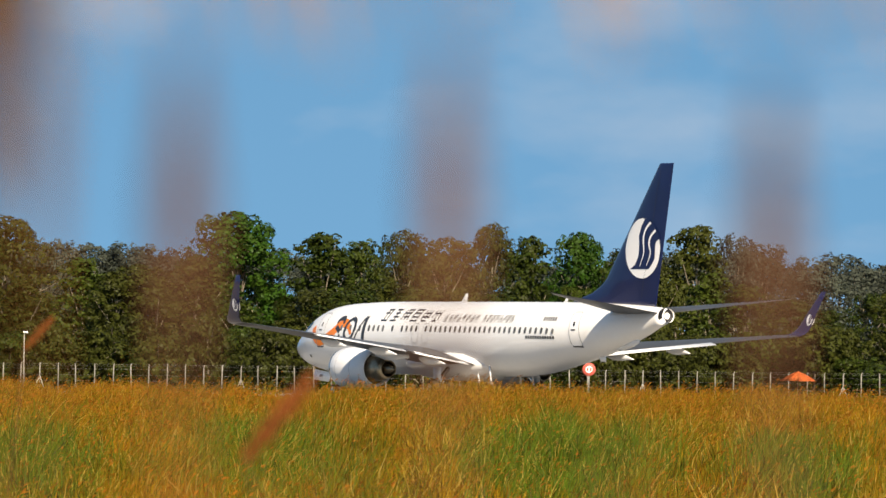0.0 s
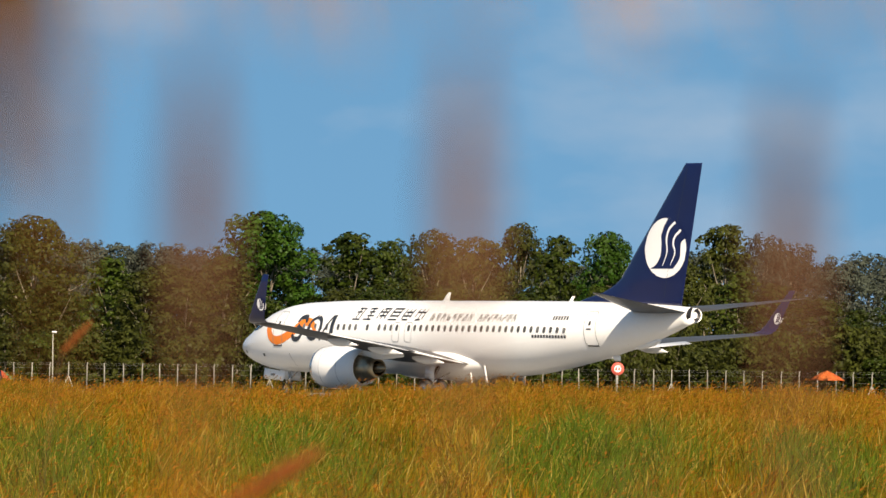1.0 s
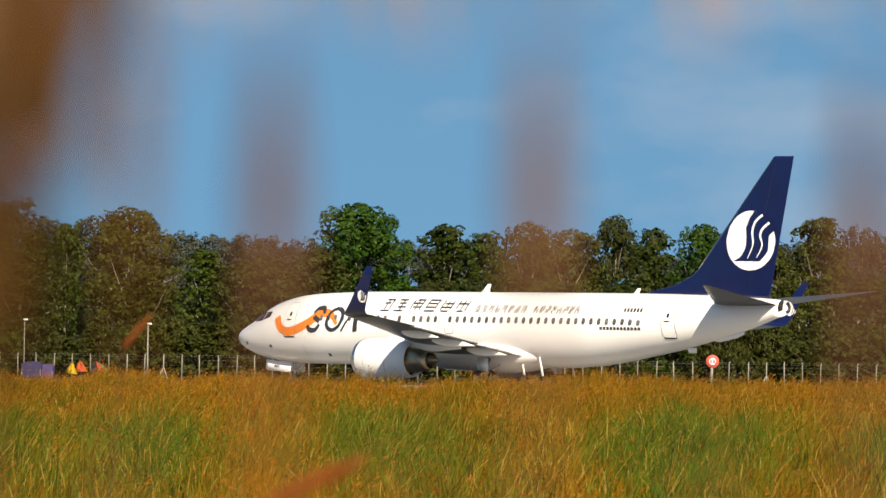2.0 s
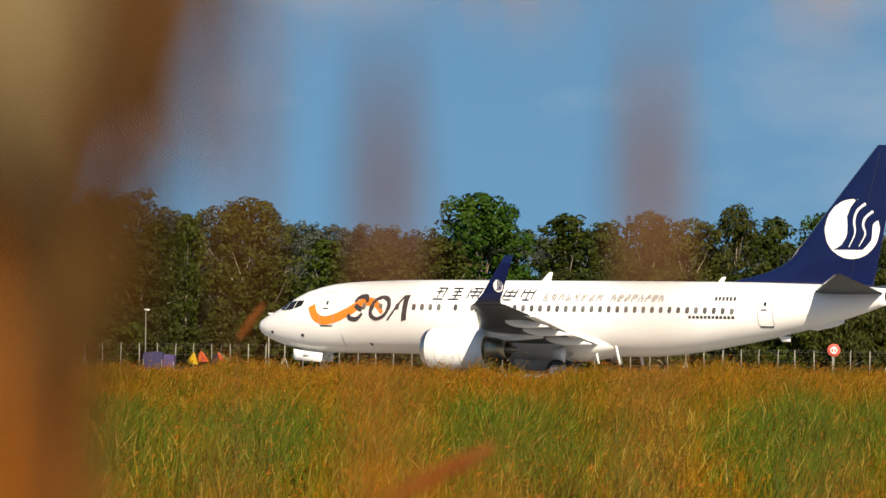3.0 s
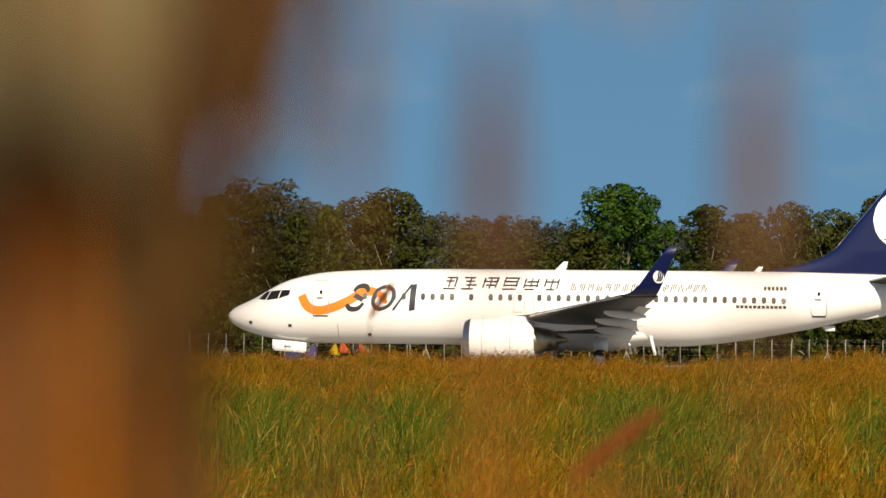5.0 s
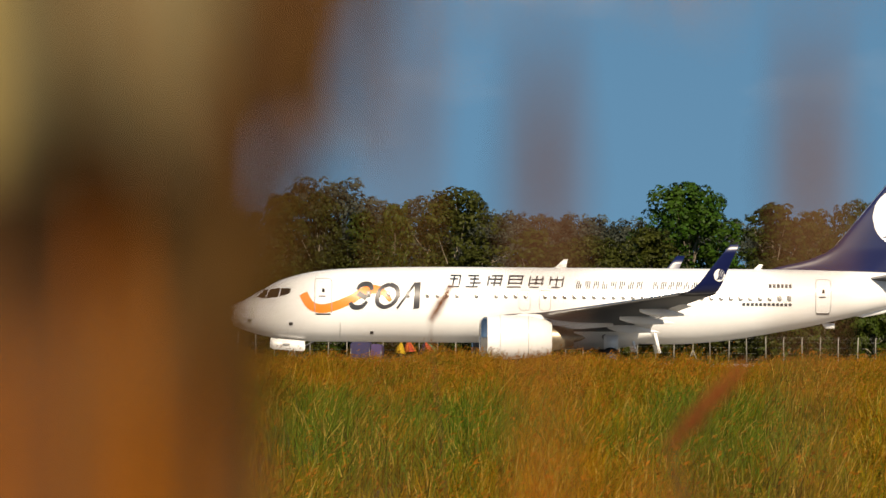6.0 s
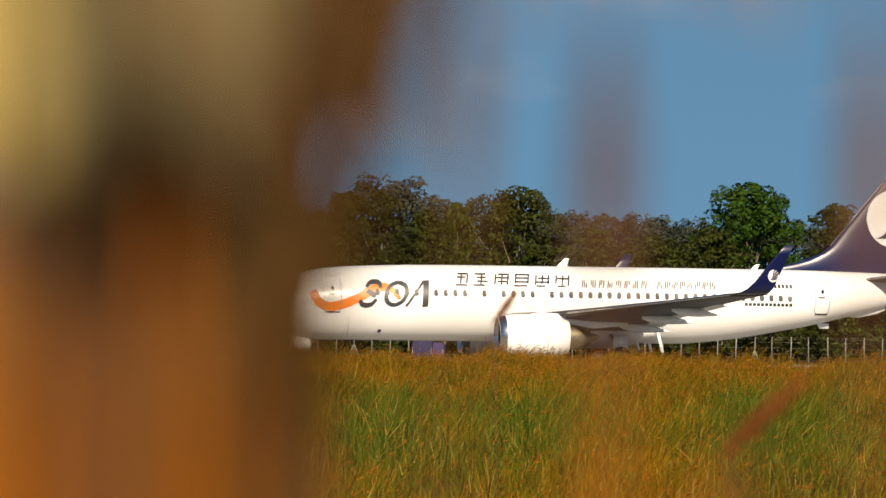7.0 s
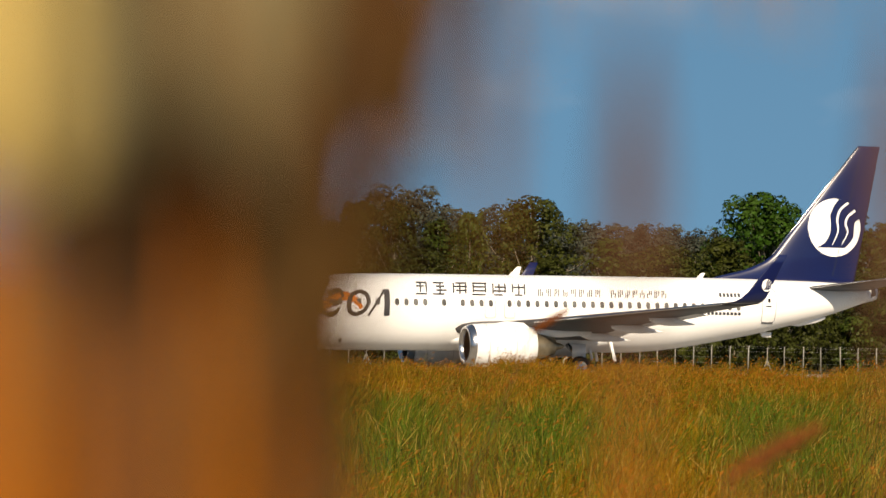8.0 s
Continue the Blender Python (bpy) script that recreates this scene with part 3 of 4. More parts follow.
        for k in range(6):
            u = 11.45 + k * 1.07
            rows_of = [0.0, 0.2, 0.4, 0.58]
            for j in rows_of:
                if rng.random() < 0.8:
                    a = rng.uniform(0, 0.2)
                    stroke([(u + a, 4.2 + j), (u + rng.uniform(0.6, 0.8), 4.2 + j)], 0.085, slant, keep=("name_bar", SLATE, plane))
            for j in (0.06, 0.4, 0.72):
                if rng.random() < 0.75:
                    stroke([(u + j, 4.2 + rng.uniform(0, 0.15)), (u + j, 4.78)], 0.08, slant, keep=("name_bar", SLATE, plane))
        for u, n, st in ((18.25, 8, 0.45), (22.25, 8, 0.40)):
            for k in range(n):
                x = u + k * st
                for dx in (0.03, 0.13, 0.24):
                    low, high = rng.choice(((4.15, 4.55), (4.15, 4.55), (4.15, 4.40), (4.30, 4.55)))
                    stroke([(x + dx, low), (x + dx, high)], 0.058, slant, keep=("name_bar", GREYMARK, plane))
        for k in range(6):
            stroke([(28.3 + k * 0.21, 4.38), (28.44 + k * 0.21, 4.38)], 0.2, lambda u, w: on(u, w, 0.014), keep=("marking_bar", GREYMARK, plane))
        for k in range(12):
            stroke([(26.9 + k * 0.22, 3.42), (27.06 + k * 0.22, 3.42)], 0.15, lambda u, w: on(u, w, 0.014), keep=("marking_bar", SLATE, plane))
        for u, w in ((7.7, 1.78), (1.35, 2.35), (3.5, 2.2)):
            part("port_hole", stroke([(u - 0.09, w), (u + 0.09, w)], 0.15, lambda a, b: on(a, b, 0.014)), SLATE, plane)
        part("panel_seam", stroke([(6.05, 1.6), (6.05, 2.3)], 0.03, on), SEAM, plane)
    # aerials
    for u, z, hgt in ((17.2, 5.22, 0.48), (27.6, 5.24, 0.3)):
        part("antenna", foil_loft([((u, 0, z), 0.62 * hgt / 0.48, 0.1, (1, 0)), ((u + 0.5 * hgt / 0.48, 0, z + hgt), 0.22, 0.1, (1, 0))]), WHITE, plane, "white blade antenna")
    part("antenna", foil_loft([((31.2, 0, 2.5), 0.7, 0.2, (1, 0)), ((31.4, 0, 2.22), 0.5, 0.2, (1, 0))]), WHITE, plane, "white belly antenna")
    part("tail_skid", loft([[(x, y, z) for y, z in ((-0.14, z1), (-0.1, z0), (0.1, z0), (0.14, z1))] for x, z0, z1 in ((12.9, 2.88, 2.95), (13.4, 2.82, 3.1), (14.4, 3.02, 3.3), (14.9, 3.22, 3.4))]), WHITE, plane, "white tail skid fairing")


def build_wheel(gear, centre, r, width):
    x, y, z = centre
    w2 = width / 2
    wheel = part("wheel", lathe([(-w2, r * 0.55), (-w2, r * 0.86), (-w2 * 0.7, r * 0.97), (0, r), (w2 * 0.7, r * 0.97), (w2, r * 0.86), (w2, r * 0.55)], 28, "y"), RUBBER, gear, "black rubber tyre on a pale hub", m=Matrix.Translation(centre))
    hub = lathe([(-w2 * 0.95, r * 0.56), (-w2 * 0.8, r * 0.3), (-w2 * 0.9, 0.03)], 20, "y")
    lathe([(w2 * 0.95, r * 0.56), (w2 * 0.8, r * 0.3), (w2 * 0.9, 0.03)], 20, "y", bm=hub)
    part("hub", hub, BARE, wheel)
    return wheel, Vector(centre), r


def build_gear(plane):
    wheels = []
    strut = tube([(-16.0, 0, 1.5), (-15.95, 0, 0.34)], [0.09, 0.07])
    tube([(-15.95, -0.26, 0.34), (-15.95, 0.26, 0.34)], [0.05, 0.05], bm=strut)
    tube([(-16.0, 0, 0.9), (-15.0, 0, 1.5)], [0.04, 0.04], bm=strut)
    nose = part("nose_gear", strut, BARE, plane, "metal nose landing gear leg")
    for y in (-0.21, 0.21):
        wheels.append(build_wheel(nose, (-15.95, y, 0.34), 0.34, 0.2))
    for s in (1, -1):
        rings = [[(x, -s * (0.52 + k), z0), (x, -s * (0.55 + k), z0), (x, -s * (0.62 + k), z1), (x, -s * (0.59 + k), z1)] for x, z0, z1, k in ((-17.55, 1.47, 1.0, 0), (-17.4, 1.45, 0.88, 0.01), (-15.85, 1.32, 0.78, 0.01), (-15.75, 1.3, 0.86, 0))]
        gd = part("nose_gear_door", loft(rings), WHITE, plane, "white open nose gear door")
        bars = slab(-16.9, -16.55, -0.004, 0.004, -0.06, 0.06)
        part("marking_bars", bars, SEAM, gd, m=pose(0, -s * 0.622, 1.12, s * -10))
    for s in (1, -1):
        strut = tube([(-0.3, -s * 2.2, 1.7), (-0.05, -s * 2.75, 1.2), (0.0, -s * 2.86, 0.56)], [0.13, 0.12, 0.1])
        tube([(0, -s * 2.45, 0.56), (0, -s * 3.28, 0.56)], [0.07, 0.07], bm=strut)
        tube([(0.05, -s * 2.8, 0.9), (0.1, -s * 1.4, 1.6)], [0.05, 0.05], bm=strut)
        leg = part("main_gear", strut, BARE, plane, "metal main landing gear leg")
        for y in (2.43, 3.29):
            wheels.append(build_wheel(leg, (0, -s * y, 0.56), 0.56, 0.38))
        for u, low in ((1.2, 0.88), (2.45, 0.82)):
            flap = slab(u, u + 0.16, -s * 1.3 - 0.015, -s * 1.3 + 0.015, low, 1.95, 0.01)
            bmesh.ops.rotate(flap, verts=flap.verts, cent=(u, -s * 1.3, 1.42), matrix=Matrix.Rotation(radians(-14), 3, "Y"))
            part("gear_fairing", flap, WHITE, plane, "small white fairing under the belly")
        part("gear_door", slab(-0.35, 0.4, -s * 3.05 - 0.02, -s * 3.05 + 0.02, 1.0, 1.75, 0.015), WHITE, leg)
    return wheels


def build_plane():
    plane = thing("airliner", "white twin-engine airliner with navy tail taxiing behind tall grass", "airplane")
    build_fuselage(plane)
    for s in (1, -1):
        build_wing(plane, s)
        build_engine(plane, s)
    build_tail(plane)
    return plane, build_gear(plane)


airliner, airliner_wheels = build_plane()


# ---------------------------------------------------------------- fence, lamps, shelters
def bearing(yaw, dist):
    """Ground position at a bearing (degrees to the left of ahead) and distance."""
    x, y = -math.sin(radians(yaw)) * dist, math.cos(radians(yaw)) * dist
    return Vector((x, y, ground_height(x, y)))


FENCE_Y = 480.0


def build_fence():
    fence = thing("perimeter_fence", "pale concrete post and wire airfield fence", "fence", pose(0, FENCE_Y, ground_height(0, FENCE_Y)))
    bm = tube([(0, 0, 0), (0, 0, 1.75), (0, -0.02, 1.92), (0.03, -0.12, 2.08)], [0.052, 0.048, 0.045, 0.036], 6)
    first = part("post", bm, CONCRETE, fence)
    bm = tube([(0, 0, 0), (0, 0, 1.75), (0, -0.02, 1.92), (0.03, -0.12, 2.08)], [0.052, 0.048, 0.045, 0.036], 6)
    tube([(0.42, 0, 0), (0.03, 0, 1.0)], [0.05, 0.045], 6, bm=bm)
    tube([(-0.42, 0, 0), (-0.03, 0, 1.0)], [0.05, 0.045], 6, bm=bm)
    braced = part("braced_post", bm, CONCRETE, fence)
    first.matrix_local, braced.matrix_local = pose(-70 * 1.41, 0, 0), pose(-71 * 1.41, 0, 0)
    rng = random.Random(3)
    for k in range(-69, 34):
        ob = new("braced_post" if k % 11 == 0 else "post", (braced if k % 11 == 0 else first).data)
        ob.parent = fence
        ob.matrix_local = pose(k * 1.41 + rng.uniform(-0.05, 0.05), 0, rng.uniform(-0.06, 0.04), 0, rng.uniform(-1.5, 1.5), rng.uniform(-20, 20))
    for z in (0.3, 0.75, 1.2, 1.65, 1.9, 2.03):
        part("wire", tube([(-71 * 1.41, 0.07, z), (34 * 1.41, 0.07, z)], [0.004, 0.004], 4), WIRE, fence)


def build_lamp(yaw, height):
    p = bearing(yaw, 478)
    lamp = thing("street_lamp", "slender pale metal lamp post beside the fence", "lamp post", Matrix.Translation(p), "lamps along the fence")
    part("post", tube([(0, 0, 0), (0, 0, height)], [0.06, 0.035], 8), CONCRETE, lamp)
    part("arm", tube([(0, 0, height), (0.1, 0, height + 0.1), (0.3, 0, height + 0.12)], [0.04, 0.035, 0.03], 6), CONCRETE, lamp)
    part("lantern", slab(-0.1, 0.3, -0.12, 0.12, height + 0.05, height + 0.2, 0.04), WHITE, lamp)


def build_parasol(yaw, dist, w, z, colours, drop=0.62, lean=0, label="orange fabric parasol open beside the fence"):
    p = bearing(yaw, dist)
    par = thing("parasol", label, "parasol", Matrix.Translation(p) @ pose(0, 0, 0, 0, lean), "market parasols")
    part("pole", tube([(0, 0, 0), (0, 0, z)], [0.025, 0.02], 6), WIRE, par)
    n = 8
    for k in range(n):
        bm = bmesh.new()
        a0, a1 = 2 * HALF_TURN * k / n, 2 * HALF_TURN * (k + 1) / n
        rows = [[bm.verts.new((w / 2 * r * math.cos(a) * (0.97 if a not in (a0, a1) else 1), w / 2 * r * math.sin(a), z - drop * r ** 1.3)) for a in (a0, (a0 + a1) / 2, a1)] for r in (0.02, 0.35, 0.7, 1)]
        for a, b in zip(rows, rows[1:]):
            for i in (0, 1):
                bm.faces.new((a[i], a[i + 1], b[i + 1], b[i]))
        bmesh.ops.solidify(bm, geom=bm.faces[:], thickness=0.012)
        part("canopy_panel", bm, CLOTH[colours[k % len(colours)]], par, colours[k % len(colours)] + " fabric panel")


def build_tent(yaw, dist, w, h, colour, depth=2.0):
    p = bearing(yaw, dist)
    tent = thing("canvas_shelter", colour + " cloth shelter pitched by the fence", "tent", Matrix.Translation(p), "shelters by the fence")
    rings = [[(-w / 2, y, 0), (-w / 2, y, h * 0.84), (-w * 0.42, y, h * 0.95), (0, y, h), (w * 0.42, y, h * 0.97), (w / 2, y, h * 0.86), (w / 2, y, 0)] for y in (-depth / 2, 0, depth / 2)]
    part("canopy", loft(rings), CLOTH[colour], tent, smooth=False)
    for sx in (-1, 1):
        part("pole", tube([(sx * (w / 2 - 0.05), -depth / 2 - 0.05, 0), (sx * (w / 2 - 0.05), -depth / 2 - 0.05, h * 0.62)], [0.03, 0.03], 6), WIRE, tent)


def build_sign(yaw, dist, z):
    p = bearing(yaw, dist)
    sign = thing("round_sign", "round red-rimmed white sign on a thin post", "sign", Matrix.Translation(p))
    part("post", tube([(0, 0.03, 0), (0, 0.03, z)], [0.035, 0.035], 8), WIRE, sign)
    board = part("board", lathe([(-0.02, 0.0), (-0.02, 0.37), (0.01, 0.37), (0.01, 0.0)], 28, "y", (0, 0, z)), SIGN_RED, sign, "red rimmed board")
    part("white_face", lathe([(-0.026, 0.0), (-0.026, 0.19)], 28, "y", (0, 0, z)), WHITE, board)
    bars = slab(-0.14, -0.03, -0.034, -0.03, z - 0.09, z + 0.09)
    part("marking_bars", bars, SIGN_RED, board)
    part("marking_bars", slab(0.03, 0.14, -0.034, -0.03, z - 0.09, z + 0.09), SIGN_RED, board)


build_fence()
build_lamp(3.842, 4.3)
build_lamp(4.977, 4.5)
build_parasol(-3.28, 476, 2.8, 2.2, ("orange",), 0.75)
build_tent(4.90, 470, 1.5, 1.5, "blue")
build_tent(4.775, 471, 1.2, 1.3, "violet")
build_parasol(4.556, 472, 0.95, 1.5, ("yellow",), 0.9, 8, label="small yellow parasol among the shelters")
build_parasol(4.446, 474, 1.05, 1.6, ("red", "orange"), 0.9, -6, label="small red parasol among the shelters")
build_parasol(4.269, 470, 1.75, 1.6, ("red", "green", "yellow", "orange", "violet", "blue"), 0.95, -14, label="many-coloured striped parasol among the shelters")
build_sign(-1.359, 352, 1.62)



# ---------------------------------------------------------------- trees
def leaf_mesh(name, centres, radii, count, size, rng, squash=0.85):
    """Small leaves on knots that sit on the lumps of a crown: lit tops, open shaded gaps below."""
    centres, radii = np.array(centres), np.array(radii)
    per = 13
    d = rng.normal(size=(len(centres) * per, 3)) + (0, 0, 0.30)
    d /= np.linalg.norm(d, axis=1)[:, None]
    big = np.repeat(radii, per)
    knots = np.repeat(centres, per, 0) + d * (big * rng.uniform(0.62, 1.0, len(big)))[:, None] * (1, 1, squash)
    kr = big * rng.uniform(0.24, 0.46, len(big))
    pick = rng.choice(len(knots), count, p=kr ** 2 / (kr ** 2).sum())
    e = rng.normal(size=(count, 3)) + d[pick] * 0.7 + (0, 0, 0.25)
    e /= np.linalg.norm(e, axis=1)[:, None]
    pos = knots[pick] + e * (kr[pick] * (0.72 + 0.38 * rng.random(count)))[:, None] * (1, 1, 0.8)
    nrm = e + d[pick] * 0.5 + rng.normal(scale=0.38, size=(count, 3)) + (0, 0, 0.25)
    nrm /= np.linalg.norm(nrm, axis=1)[:, None]
    a = np.cross(nrm, rng.normal(size=(count, 3)))
    a /= np.linalg.norm(a, axis=1)[:, None]
    b = np.cross(nrm, a)
    s = size * (0.6 + 0.8 * rng.random(count))[:, None]
    quad = np.stack([pos - a * s, pos - b * s * 0.6 - nrm * s * 0.15, pos + a * s, pos + b * s * 0.6 - nrm * s * 0.15], 1).reshape(-1, 3)
    return quads(name, quad)


def quads(name, verts):
    n = len(verts) // 4
    me = bpy.data.meshes.new(name)
    me.vertices.add(len(verts))
    me.vertices.foreach_set("co", np.ascontiguousarray(verts, dtype=np.float32).ravel())
    me.loops.add(4 * n)
    me.loops.foreach_set("vertex_index", np.arange(4 * n, dtype=np.int32))
    me.polygons.add(n)
    me.polygons.foreach_set("loop_start", np.arange(0, 4 * n, 4, dtype=np.int32))
    me.update(calc_edges=True)
    return me


def build_tree(seed, height, width, material, bare=0.3, lumps=34, leaves=9000, size=0.16, name="tree", label="leafy green broadleaf tree", spire=0.0, lump=0.2):
    """A tapered trunk that forks into limbs, each carrying a lump of small leaves; spire narrows the crown upwards."""
    rng = np.random.default_rng(seed)
    tree = thing(name, label, name, group="wood behind the fence")
    lean = rng.normal(scale=0.02, size=2) * height
    trunk = [(lean[0] * k ** 2, lean[1] * k ** 2, height * 0.78 * k) for k in np.linspace(0, 1, 6)]
    r0 = 0.014 * height + 0.04
    bm = tube(trunk, [r0 * (1 - 0.8 * k) for k in np.linspace(0, 1, 6)], 7)
    centres, radii = [], []
    for k in range(lumps):
        f = ((k + rng.random()) / lumps) ** 0.9
        ang = k * 2.4 + rng.normal(scale=0.5)
        lr = width * lump * rng.uniform(0.65, 1.15) * (1 - 0.35 * spire * f)
        z = height * (bare + (1 - bare) * f)
        z = min(z, height - lr * 0.8)
        dome = math.sqrt(max(0.0, 1 - (1.75 * f - 0.75) ** 2))
        env = dome * (1 - spire) + spire * (1.02 - f)
        rad = max(0.0, width / 2 * env * rng.uniform(0.72, 1.06) - lr * 0.55) * (1.0 if k % 4 else rng.uniform(0.2, 0.7))
        c = np.array((rad * math.cos(ang) + lean[0] * f, rad * math.sin(ang) + lean[1] * f, z))
        centres.append(c)
        radii.append(lr)
        if k % 2 == 0:
            zb = max(height * bare * 0.8, z * rng.uniform(0.5, 0.75))
            kb = min(1, zb / (height * 0.78))
            p0 = Vector((lean[0] * kb ** 2, lean[1] * kb ** 2, zb))
            mid = p0.lerp(Vector(c), 0.55) + Vector((0, 0, 0.03 * height * rng.random()))
            rb = r0 * (1 - 0.8 * kb) * 0.6
            out = Vector(c) + (Vector(c) - p0).normalized() * lr * 0.75
            tube([p0, mid, Vector(c), out], [rb, rb * 0.7, rb * 0.4, rb * 0.12], 5, bm=bm)
    part("trunk", bm, BARK, tree)
    link("crown", leaf_mesh("crown", centres, radii, leaves, size, rng), material, tree)
    return tree


ARCHE = [
    build_tree(11, 12, 8, LEAF_A, 0.25, 30, 7500, label="leafy green broadleaf tree in the wood behind the fence"),
    build_tree(12, 12, 7, LEAF_B, 0.22, 34, 6500, 0.17, label="olive-green tree with pale bare branches", spire=0.22, lump=0.19),
    build_tree(13, 12, 8.5, LEAF_C, 0.10, 44, 18000, 0.15, label="dense bright green broadleaf tree", lump=0.19),
    build_tree(14, 12, 6.5, LEAF_A, 0.12, 36, 7500, label="slender leafy green tree in the wood behind the fence", spire=0.3, lump=0.19),
    build_tree(15, 12, 8, LEAF_B, 0.2, 26, 7500, label="olive-green spreading tree in the wood", lump=0.22),
    build_tree(16, 12, 8, LEAF_D, 0.15, 26, 6500, 0.15, label="grey-green tree far back in the wood, haze put into its leaf colour", lump=0.23),
]
ARCHE_SIZE = (8, 7, 8.5, 6.5, 8, 8)
SHRUBS = [
    build_tree(21, 5, 6, LEAF_A, 0.1, 24, 4200, 0.17, "shrub", "dense green shrub at the edge of the wood"),
    build_tree(22, 5, 6, LEAF_B, 0.08, 24, 4200, 0.17, "shrub", "olive-green shrub at the edge of the wood"),
]
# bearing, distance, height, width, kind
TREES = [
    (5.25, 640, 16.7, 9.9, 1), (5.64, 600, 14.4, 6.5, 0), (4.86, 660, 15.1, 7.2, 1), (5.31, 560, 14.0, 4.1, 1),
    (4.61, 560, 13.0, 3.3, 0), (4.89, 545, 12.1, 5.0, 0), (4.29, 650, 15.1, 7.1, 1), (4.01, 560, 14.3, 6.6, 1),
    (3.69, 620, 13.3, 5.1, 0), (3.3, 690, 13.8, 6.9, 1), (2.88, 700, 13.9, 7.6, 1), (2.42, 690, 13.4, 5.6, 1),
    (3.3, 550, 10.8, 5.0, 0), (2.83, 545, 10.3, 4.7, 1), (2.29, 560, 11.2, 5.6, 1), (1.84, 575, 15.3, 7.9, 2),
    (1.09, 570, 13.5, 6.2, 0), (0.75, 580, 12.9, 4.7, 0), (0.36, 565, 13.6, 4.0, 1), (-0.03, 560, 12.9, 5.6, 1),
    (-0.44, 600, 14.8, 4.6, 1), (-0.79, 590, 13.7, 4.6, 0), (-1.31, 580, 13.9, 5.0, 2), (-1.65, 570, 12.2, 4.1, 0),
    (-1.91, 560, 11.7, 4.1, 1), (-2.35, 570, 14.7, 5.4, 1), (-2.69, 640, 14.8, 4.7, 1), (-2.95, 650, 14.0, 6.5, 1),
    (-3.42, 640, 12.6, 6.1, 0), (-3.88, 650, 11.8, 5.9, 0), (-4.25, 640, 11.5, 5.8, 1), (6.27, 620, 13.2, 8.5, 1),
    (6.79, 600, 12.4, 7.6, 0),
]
placed = set()


def plant(source, size, p, height, width, tall, turn):
    m = Matrix.Translation(p) @ pose(0, 0, 0, 0, 0, turn) @ Matrix.Diagonal((width / size, width / size, height / tall, 1))
    if source.name in placed:
        return copy_thing(source, m @ Matrix.Diagonal((*source.scale, 1)).inverted())
    placed.add(source.name)
    source.matrix_basis = m
    return source


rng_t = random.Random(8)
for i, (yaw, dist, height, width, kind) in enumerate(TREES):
    # beyond 615 m every tree takes the haze-coloured kind 5
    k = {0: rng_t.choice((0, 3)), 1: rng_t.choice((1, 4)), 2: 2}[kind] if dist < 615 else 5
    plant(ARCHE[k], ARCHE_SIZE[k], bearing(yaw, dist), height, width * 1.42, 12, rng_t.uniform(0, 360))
# understorey between the trees
for i in range(35):
    yaw = -4.9 + i * 0.34 + rng_t.uniform(-0.1, 0.1)
    k = rng_t.choice((0, 3, 4, 1))
    plant(ARCHE[k], ARCHE_SIZE[k], bearing(yaw, rng_t.uniform(520, 600)), rng_t.uniform(7.0, 10.2), rng_t.uniform(5.5, 8), 12, rng_t.uniform(0, 360))
# back row of the wood, its haze painted into the leaves
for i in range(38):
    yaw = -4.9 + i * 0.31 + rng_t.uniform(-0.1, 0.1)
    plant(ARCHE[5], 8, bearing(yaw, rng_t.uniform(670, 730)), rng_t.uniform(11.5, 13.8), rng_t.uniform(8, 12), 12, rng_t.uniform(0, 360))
for i in range(66):
    yaw = -4.9 + i * 0.18 + rng_t.uniform(-0.06, 0.06)
    plant(SHRUBS[rng_t.randrange(2)], 6, bearing(yaw, rng_t.uniform(493, 512)), rng_t.uniform(2.4, 5.6), rng_t.uniform(3.4, 6.0), 5, rng_t.uniform(0, 360))



# ---------------------------------------------------------------- grass field
def strip_mesh(name, verts, faces, mat_index):
    me = bpy.data.meshes.new(name)
    me.vertices.add(len(verts))
    me.vertices.foreach_set("co", np.ascontiguousarray(verts, dtype=np.float32).ravel())
    n = len(faces)
    me.loops.add(4 * n)
    me.loops.foreach_set("vertex_index", np.ascontiguousarray(faces, dtype=np.int32).ravel())
    me.polygons.add(n)
    me.polygons.foreach_set("loop_start", np.arange(0, 4 * n, 4, dtype=np.int32))
    me.polygons.foreach_set("material_index", np.ascontiguousarray(mat_index, dtype=np.int32))
    me.update(calc_edges=True)
    return me


